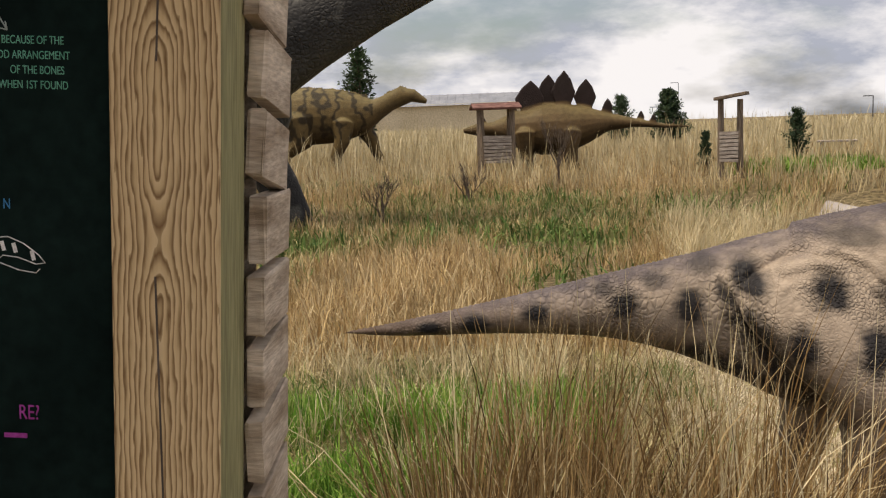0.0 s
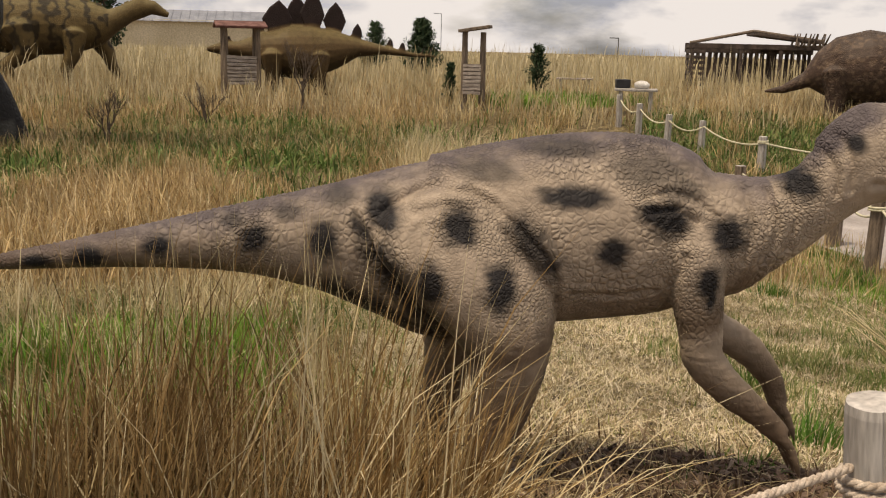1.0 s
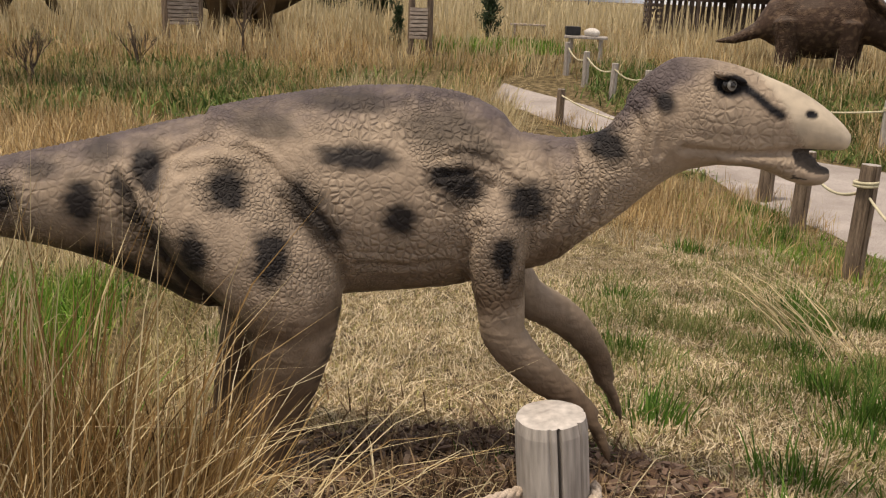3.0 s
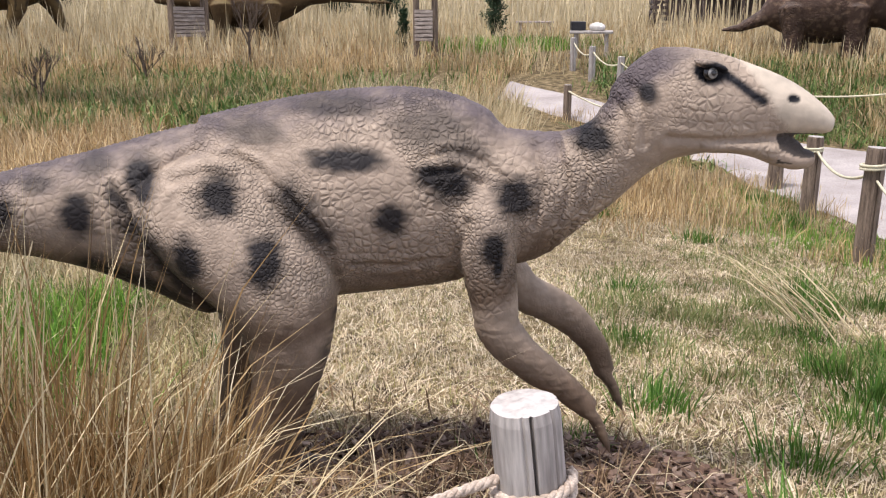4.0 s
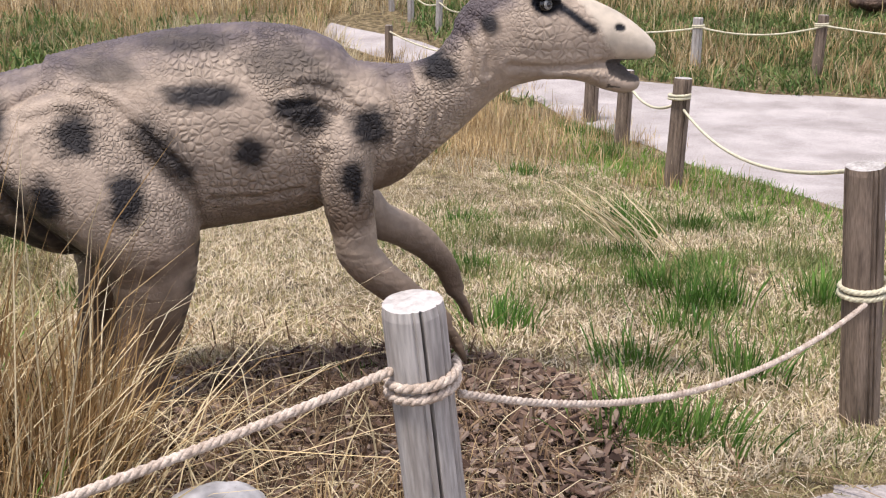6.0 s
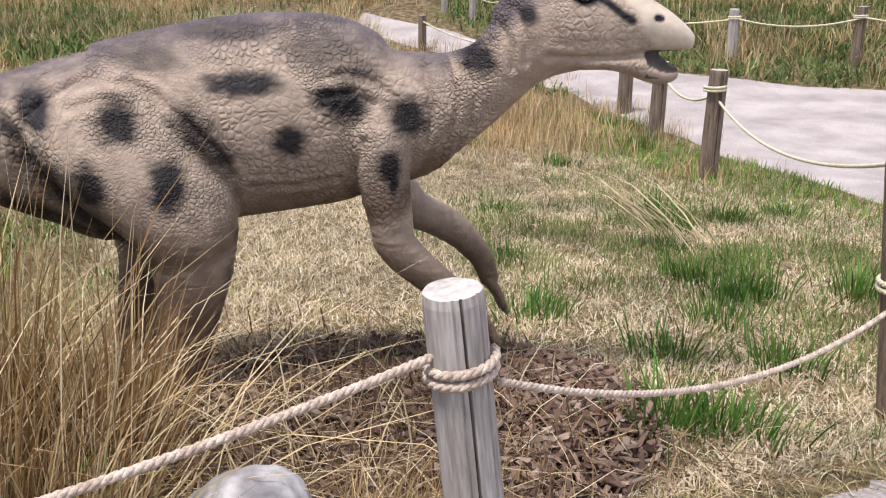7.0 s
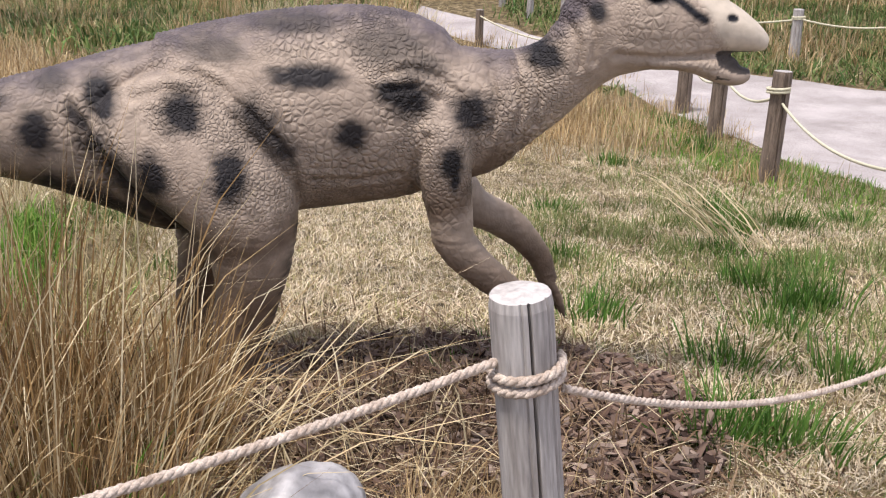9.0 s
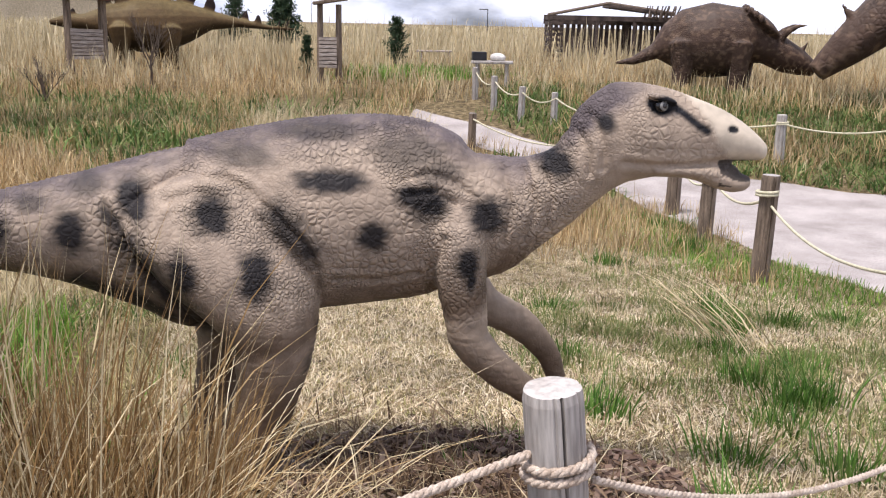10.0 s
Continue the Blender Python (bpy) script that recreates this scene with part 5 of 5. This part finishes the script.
def scatter(n, place, seed, keep=None, clumps=0, clump_r=0.15, size=lambda x, y: 1.0):
    """Points from place(rnd) -> (x, y), bunched in tufts where clumps is set."""
    rnd = random.Random(seed)
    out = []
    tries = 0
    while len(out) < n and tries < n * 6:
        tries += 1
        x, y = place(rnd)
        if not free(x, y) or (keep and not keep(x, y, rnd)):
            continue
        s = size(x, y)
        if clumps:
            for _ in range(clumps):
                a, b = x + rnd.gauss(0, clump_r), y + rnd.gauss(0, clump_r)
                if free(a, b):
                    out.append((a, b, s * rnd.uniform(.7, 1.1)))
        else:
            out.append((x, y, s))
    return out


def rect(x0, x1, y0, y1):
    return lambda r: (r.uniform(x0, x1), r.uniform(y0, y1))


def wedge(r0, r1, a0, a1, power=1.0):
    """Polar patch round the walk; bearings in degrees from straight ahead, positive to the right."""
    def f(r):
        d = r0 + (r1 - r0) * r.random() ** power
        a = radians(r.uniform(a0, a1))
        return 1.2 + d * math.sin(a), 0.2 + d * math.cos(a)
    return f


def patch(x, y, s, k):
    return noise.noise(Vector((x * s, y * s, k)))


def reach(x, y):
    dx, dy = x - 1.4, y - 0.2
    return math.hypot(dx, dy), math.degrees(math.atan2(dx, dy))


def beyond_lawn(x, y, r):
    """Where the unmown prairie begins."""
    d, a = reach(x, y)
    if a > 15.5 + 1.5 * patch(x, y, .8, 40) and d > 10.5:
        return False
    return d > 8.2 + 4.0 * smoothstep(4, 18, a) + 0.8 * patch(x, y, .6, 21)


def tussocks(centres, count, radius, fan, seed):
    """Blades that spread from the foot of each tussock (x, y, size)."""
    rnd = random.Random(seed)
    out = []
    for x, y, s in centres:
        for _ in range(count):
            dx, dy = rnd.gauss(0, radius), rnd.gauss(0, radius)
            if free(x + dx, y + dy):
                out.append((x + dx, y + dy, s * rnd.uniform(.5, 1.1), fan * dx / radius, fan * dy / radius))
    return out


def by_leg(n, seed):
    """Places for tussocks beside the hind leg."""
    rnd = random.Random(seed)
    out = []
    while len(out) < n:
        x, y = rnd.uniform(0.12, 1.36), rnd.uniform(1.85, 3.25)
        if free(x, y) and y > 1.95 + 0.5 * abs(x - 0.7) and math.hypot(x - 1.62, y - 3.5) > 0.35 and all(math.hypot(x - a, y - b) > 0.16 for a, b, _ in out):
            out.append((x, y, rnd.uniform(.75, 1.1) * (1.0 if x < 1.05 else 0.72)))
    return out


LEG_TUSSOCKS = by_leg(22, 5)


# tall straw beside the hind leg
blades("tall_dry_grass", tussocks(LEG_TUSSOCKS, 235, .055, .18, 1), M_TALL, 0.98, 0.0068, 0.10, "tall tan dry grass by the statue's hind leg", seed=1, sway=(.05, -.02))
blades("tall_dry_grass", tussocks(LEG_TUSSOCKS, 90, .07, .42, 2), M_TALL, 0.62, 0.0075, 0.22, "arching tan blades at the sides of the tall straw", seed=2, droop=.6)
blades("tall_dry_grass", scatter(3600, lambda r: (r.uniform(0.0, 1.4), r.uniform(1.85, 3.4)), 2), M_LITTER, 0.42, 0.008, 0.40, "brown dry grass at the foot of the tall straw", seed=36)
blades("tall_pale_grass", tussocks(LEG_TUSSOCKS, 26, .06, .28, 31), M_PALE, 1.0, 0.0065, 0.14, "tall pale straw among the dry grass", seed=31)
blades("green_grass", scatter(1500, lambda r: (r.gauss(0.5, .45), r.gauss(2.7, .45)), 32, lambda x, y, r: x < 1.3), M_GREEN, 0.46, 0.0075, 0.35, "green blades at the foot of the tall straw", seed=32)
blades("seed_stalks", scatter(120, lambda r: (r.gauss(0.92, .26), r.gauss(2.7, .35)), 3, lambda x, y, r: x < 1.4), M_PALE, 1.25, 0.0042, 0.14, "long pale seed stalks rising over dry grass", seed=3)
blades("bent_straw", scatter(75, lambda r: (r.gauss(1.10, .26), r.gauss(2.75, .30)), 4), M_PALE, 0.85, 0.0062, 0.7, "long pale straws bent across the statue's leg", seed=4, sway=(.45, 0), droop=.6)
blades("bent_straw", scatter(120, lambda r: (r.gauss(1.15, .25), r.gauss(2.8, .30)), 44), M_STRAW, 0.55, 0.0062, 1.6, "tan straws flattened round the statue's foot", seed=44, sway=(.3, 0), droop=.5, sink=-0.03)
# fresh green growth under the tail
blades("green_grass", scatter(19000, rect(-2.6, 0.75, 1.8, 6.2), 5, lambda x, y, r: patch(x, y, 1.1, 2) > -0.08, clumps=10, clump_r=.06), M_GREEN, 0.30, 0.010, 0.5, "fresh green grass under the statue's tail", seed=5)
blades("dry_grass", scatter(20000, rect(-3.6, 1.6, 1.8, 8.4), 6), M_LAWN, 0.15, 0.007, 0.8, "matted tan and green grass", seed=6)
blades("dry_grass", scatter(3500, rect(-2.8, 0.7, 2.2, 8.0), 66, lambda x, y, r: patch(x, y, 1.2, 7) > 0.05), M_PALE, 0.42, 0.006, 0.5, "pale dry grass tussocks", seed=66)
blades("green_grass", scatter(5000, rect(-3.5, 1.6, 4.0, 8.6), 67, lambda x, y, r: patch(x, y, .8, 17) > 0.0), M_WEED, 0.16, 0.011, 0.6, "low green growth behind the tail", seed=67)
# lawn before the path
blades("lawn_grass", scatter(100000, lambda r: (1.0 + 8.7 * r.random() ** 1.4, 2.2 + 11 * r.random() ** 1.6), 7, lambda x, y, r: (x > 1.5 or y > 4) and math.hypot((x - 2.15) / .95, (y - 3.1) / .78) > .75 + .45 * r.random()), M_LAWN, 0.065, 0.0062, 1.0, "short mown tan and green lawn grass", seed=7)
blades("lawn_thatch", scatter(105000, lambda r: (1.3 + 7 * r.random() ** 1.3, 2.4 + 10 * r.random() ** 1.5), 8, lambda x, y, r: patch(x, y, .7, 4) > -.75 + .10 * max(0, x - 4.2) + .3 * r.random() and math.hypot((x - 2.15) / .95, (y - 3.1) / .78) > .95 + .25 * r.random()), M_THATCH, 0.078, 0.0062, 1.6, "bleached straw thatch on the lawn", seed=8)
blades("green_tuft", scatter(14000, lambda r: (2.4 + 6 * r.random() ** 1.2, 2.4 + 7 * r.random()), 9, lambda x, y, r: patch(x, y, .9, 11) + .13 * (x - 4) > .10, clumps=14, clump_r=.06), M_MIXED, 0.12, 0.007, 0.55, "dark green grass tufts on the lawn", seed=9)
TUFTS = [(3.23, 4.15, .8), (3.13, 2.80, 1.0), (3.30, 2.72, .8), (3.53, 3.46, .7), (3.95, 3.25, .7), (4.35, 4.15, 1.0), (4.52, 4.22, 1.0), (4.42, 4.65, .8), (5.11, 4.07, 1.0), (4.95, 4.9, .7), (4.75, 5.5, .7), (5.54, 6.86, 1.0), (5.2, 6.1, .9), (5.9, 6.4, .8), (6.6, 6.6, .7),
         (3.6, 5.5, .6), (2.7, 3.75, .45), (2.35, 3.55, .4), (4.3, 7.2, .6), (6.0, 9.6, .8), (7.6, 10.6, 1.0), (8.05, 11.5, 1.1), (7.8, 11.9, 1.0), (5.2, 11.2, .9), (5.6, 11.5, .9), (4.05, 3.85, .6)]
blades("green_tuft", tussocks(TUFTS, 170, .09, .22, 10), M_TUFT, 0.27, 0.0085, 0.28, "dark green grass tufts on the lawn", seed=10)
blades("green_grass", scatter(9000, lambda r: (r.gauss(5.0, .8), r.gauss(5.1, 1.2)), 45, lambda x, y, r: patch(x, y, 1.3, 31) > 0.0, clumps=12, clump_r=.08), M_MIXED, 0.13, 0.008, 0.5, "fresh green grass on the lawn", seed=45)
# flattened stalks and chips round the feet
blades("straw_litter", scatter(3600, lambda r: (r.gauss(2.1, .48), r.gauss(3.0, .48)), 11, lambda x, y, r: y > 1.95), M_LITTER, 0.14, 0.008, 3.0, "brown broken stalks and chips littering the mulch", seed=11, droop=.2, sink=-0.015)
blades("straw_litter", scatter(520, lambda r: (r.gauss(1.6, .55), r.gauss(2.75, .45)), 12, lambda x, y, r: y > 1.85), M_PALE, 0.30, 0.0055, 2.2, "pale fallen straw on the soil", seed=12, droop=.3, sink=-0.01)
blades("dry_grass", scatter(700, lambda r: (r.gauss(2.0, .2), r.gauss(2.35, .16)), 13, lambda x, y, r: y > 1.98), M_STRAW, 0.28, 0.004, 0.35, "thin dry stalks behind the fence post", seed=13)
def chips():
    """Flat slivers of bark lying every way on the bed."""
    rng = np.random.default_rng(17)
    n = 3200
    a, r = rng.uniform(0, 2 * np.pi, n), np.sqrt(rng.uniform(0, 1.1, n))
    x, y = 2.15 + 0.98 * r * np.cos(a), 3.10 + 0.80 * r * np.sin(a)
    corner = np.array([(sx, sy, sz) for sz in (-1, 1) for sx, sy in ((-1, -1), (1, -1), (1, 1), (-1, 1))], dtype=float)
    quads = np.array([(3, 2, 1, 0), (4, 5, 6, 7), (0, 1, 5, 4), (1, 2, 6, 5), (2, 3, 7, 6), (3, 0, 4, 7)])
    verts, faces = [], []
    for i in range(n):
        m = np.array(Euler((rng.normal(0, .5), rng.normal(0, .4), rng.uniform(0, 6.28))).to_matrix())
        size = np.array((rng.uniform(.012, .045), rng.uniform(.005, .013), rng.uniform(.002, .005)))
        c = corner * size * rng.uniform(.75, 1.2, (8, 3))
        faces += (quads + len(verts)).tolist()
        verts += (c @ m.T + np.array((x[i], y[i], ground_z(x[i], y[i]) + 0.026 + rng.uniform(0, .024)))).tolist()
    me = bpy.data.meshes.new("bark_chips")
    me.from_pydata(verts, [], faces)
    me.materials.append(M_CHIP)
    return tagged(new("bark_chips", me), "dark brown bark chips strewn round the statue's feet", "mulch", kind="stuff")


chips()
# broken reeds on the lawn
blades("fallen_reeds", [(random.gauss(5.0, .10), random.gauss(5.6, .16), 1) for _ in range(40)], M_PALE, 0.62, 0.013, 0.35, "fallen pale reeds leaning on a green tuft", seed=14, sway=(-1.1, .4))
# straw along the near side of the path and round its posts
blades("dry_grass", [(random.gauss(x, .28), random.gauss(y, .3), random.uniform(.5, 1)) for x, y, _, _ in NEAR_SIDE for _ in range(200)], M_STRAW, 0.36, 0.008, 0.35, "tan dry grass round the path posts", seed=15)
blades("dry_grass", scatter(4200, lambda r: (r.gauss(6.5, .7), r.gauss(12.6, 1.2)), 16), M_STRAW, 0.38, 0.009, 0.35, "tan dry grass along the path", seed=16)
blades("green_grass", scatter(3600, lambda r: (r.gauss(7.5, .45), r.gauss(9.6, 1.8)), 17), M_GREEN, 0.14, 0.010, 0.5, "green grass along the path", seed=17)
# prairie behind the statue
blades("prairie_grass", scatter(60000, wedge(7.5, 23, -62, 26, .9), 18, lambda x, y, r: beyond_lawn(x, y, r) and patch(x, y, .35, 1) > -.22 + .1 * r.random(), clumps=6, clump_r=.12, size=lambda x, y: 1 + .45 * patch(x, y, .5, 6)), M_STRAW, 0.52, 0.012, 0.42, "waist-high tan prairie grass", seed=18)
blades("prairie_grass", scatter(10000, wedge(9, 25, -62, 26, .8), 19, lambda x, y, r: beyond_lawn(x, y, r) and patch(x, y, .22, 9) > -0.02, clumps=8, clump_r=.25), M_WEED, 0.34, 0.030, 0.7, "green weeds among the prairie grass", seed=19)
blades("prairie_grass", scatter(5200, wedge(12, 19, 6, 24, .9), 20, lambda x, y, r: beyond_lawn(x, y, r), clumps=10, clump_r=.10, size=lambda x, y: 1.1), M_PALE, 0.80, 0.012, 0.42, "pale plumed prairie grass", seed=20, sway=(.12, 0))
# bank across the path
blades("bank_grass", scatter(26000, wedge(15.5, 24, 20, 62, .8), 21, clumps=14, clump_r=.18), M_WEED, 0.30, 0.030, 0.9, "green weeds on the bank across the path", seed=21)
blades("bank_grass", scatter(6000, wedge(16, 25, 20, 62, .8), 22, lambda x, y, r: patch(x, y, .5, 14) > .05, clumps=8, clump_r=.15), M_STRAW, 0.55, 0.016, 0.45, "tan grass on the bank across the path", seed=22)
# far rise: pale stand that makes the skyline
blades("far_grass", scatter(16000, wedge(22.5, 34, -60, 62, 1.0), 23, clumps=5, clump_r=.25, size=lambda x, y: 1 + .4 * patch(x, y, .25, 3)), M_STRAW, 0.62, 0.020, 0.3, "tan grass on the far rise", seed=23)
blades("far_grass", scatter(24000, wedge(22.5, 36, -60, 62, 1.0), 33, clumps=6, clump_r=.22), M_PALE, 0.75, 0.018, 0.28, "pale grass on the far rise", seed=33)
blades("far_grass", scatter(15000, wedge(32, 70, -60, 62, 1.2), 24, clumps=5, clump_r=.3, size=lambda x, y: 1 + .4 * patch(x, y, .2, 5)), M_PALE, 1.0, 0.045, 0.22, "tall pale grass along the skyline", seed=24)
blades("far_grass", scatter(5200, wedge(26, 55, -20, 62, 1.0), 26, clumps=4, clump_r=.25), M_PALE, 1.45, 0.026, 0.14, "tall tan reeds along the skyline", seed=26)
blades("far_grass", scatter(9000, wedge(70, 190, -60, 62, 1.2), 25, clumps=4, clump_r=.5), M_PALE, 1.0, 0.16, 0.25, "distant field of dry grass", seed=25)
blades("broad_weeds", scatter(5000, lambda r: (r.gauss(0.2, 1.7), r.gauss(19.2, 1.3)), 27, clumps=12, clump_r=.22), M_WEED, 0.42, 0.045, 0.7, "dense patch of green weeds in the prairie", seed=27)
blades("broad_weeds", scatter(3000, lambda r: (r.gauss(-4.2, 1.2), r.gauss(16.0, 1.2)), 28, clumps=12, clump_r=.22), M_WEED, 0.45, 0.045, 0.7, "dense patch of green weeds in the prairie", seed=28)
blades("broad_weeds", scatter(3500, lambda r: (r.gauss(8.0, 1.0), r.gauss(25.4, .6)), 29, clumps=12, clump_r=.2), M_GREEN, 0.35, 0.04, 0.6, "green grass patch on the rise", seed=29)
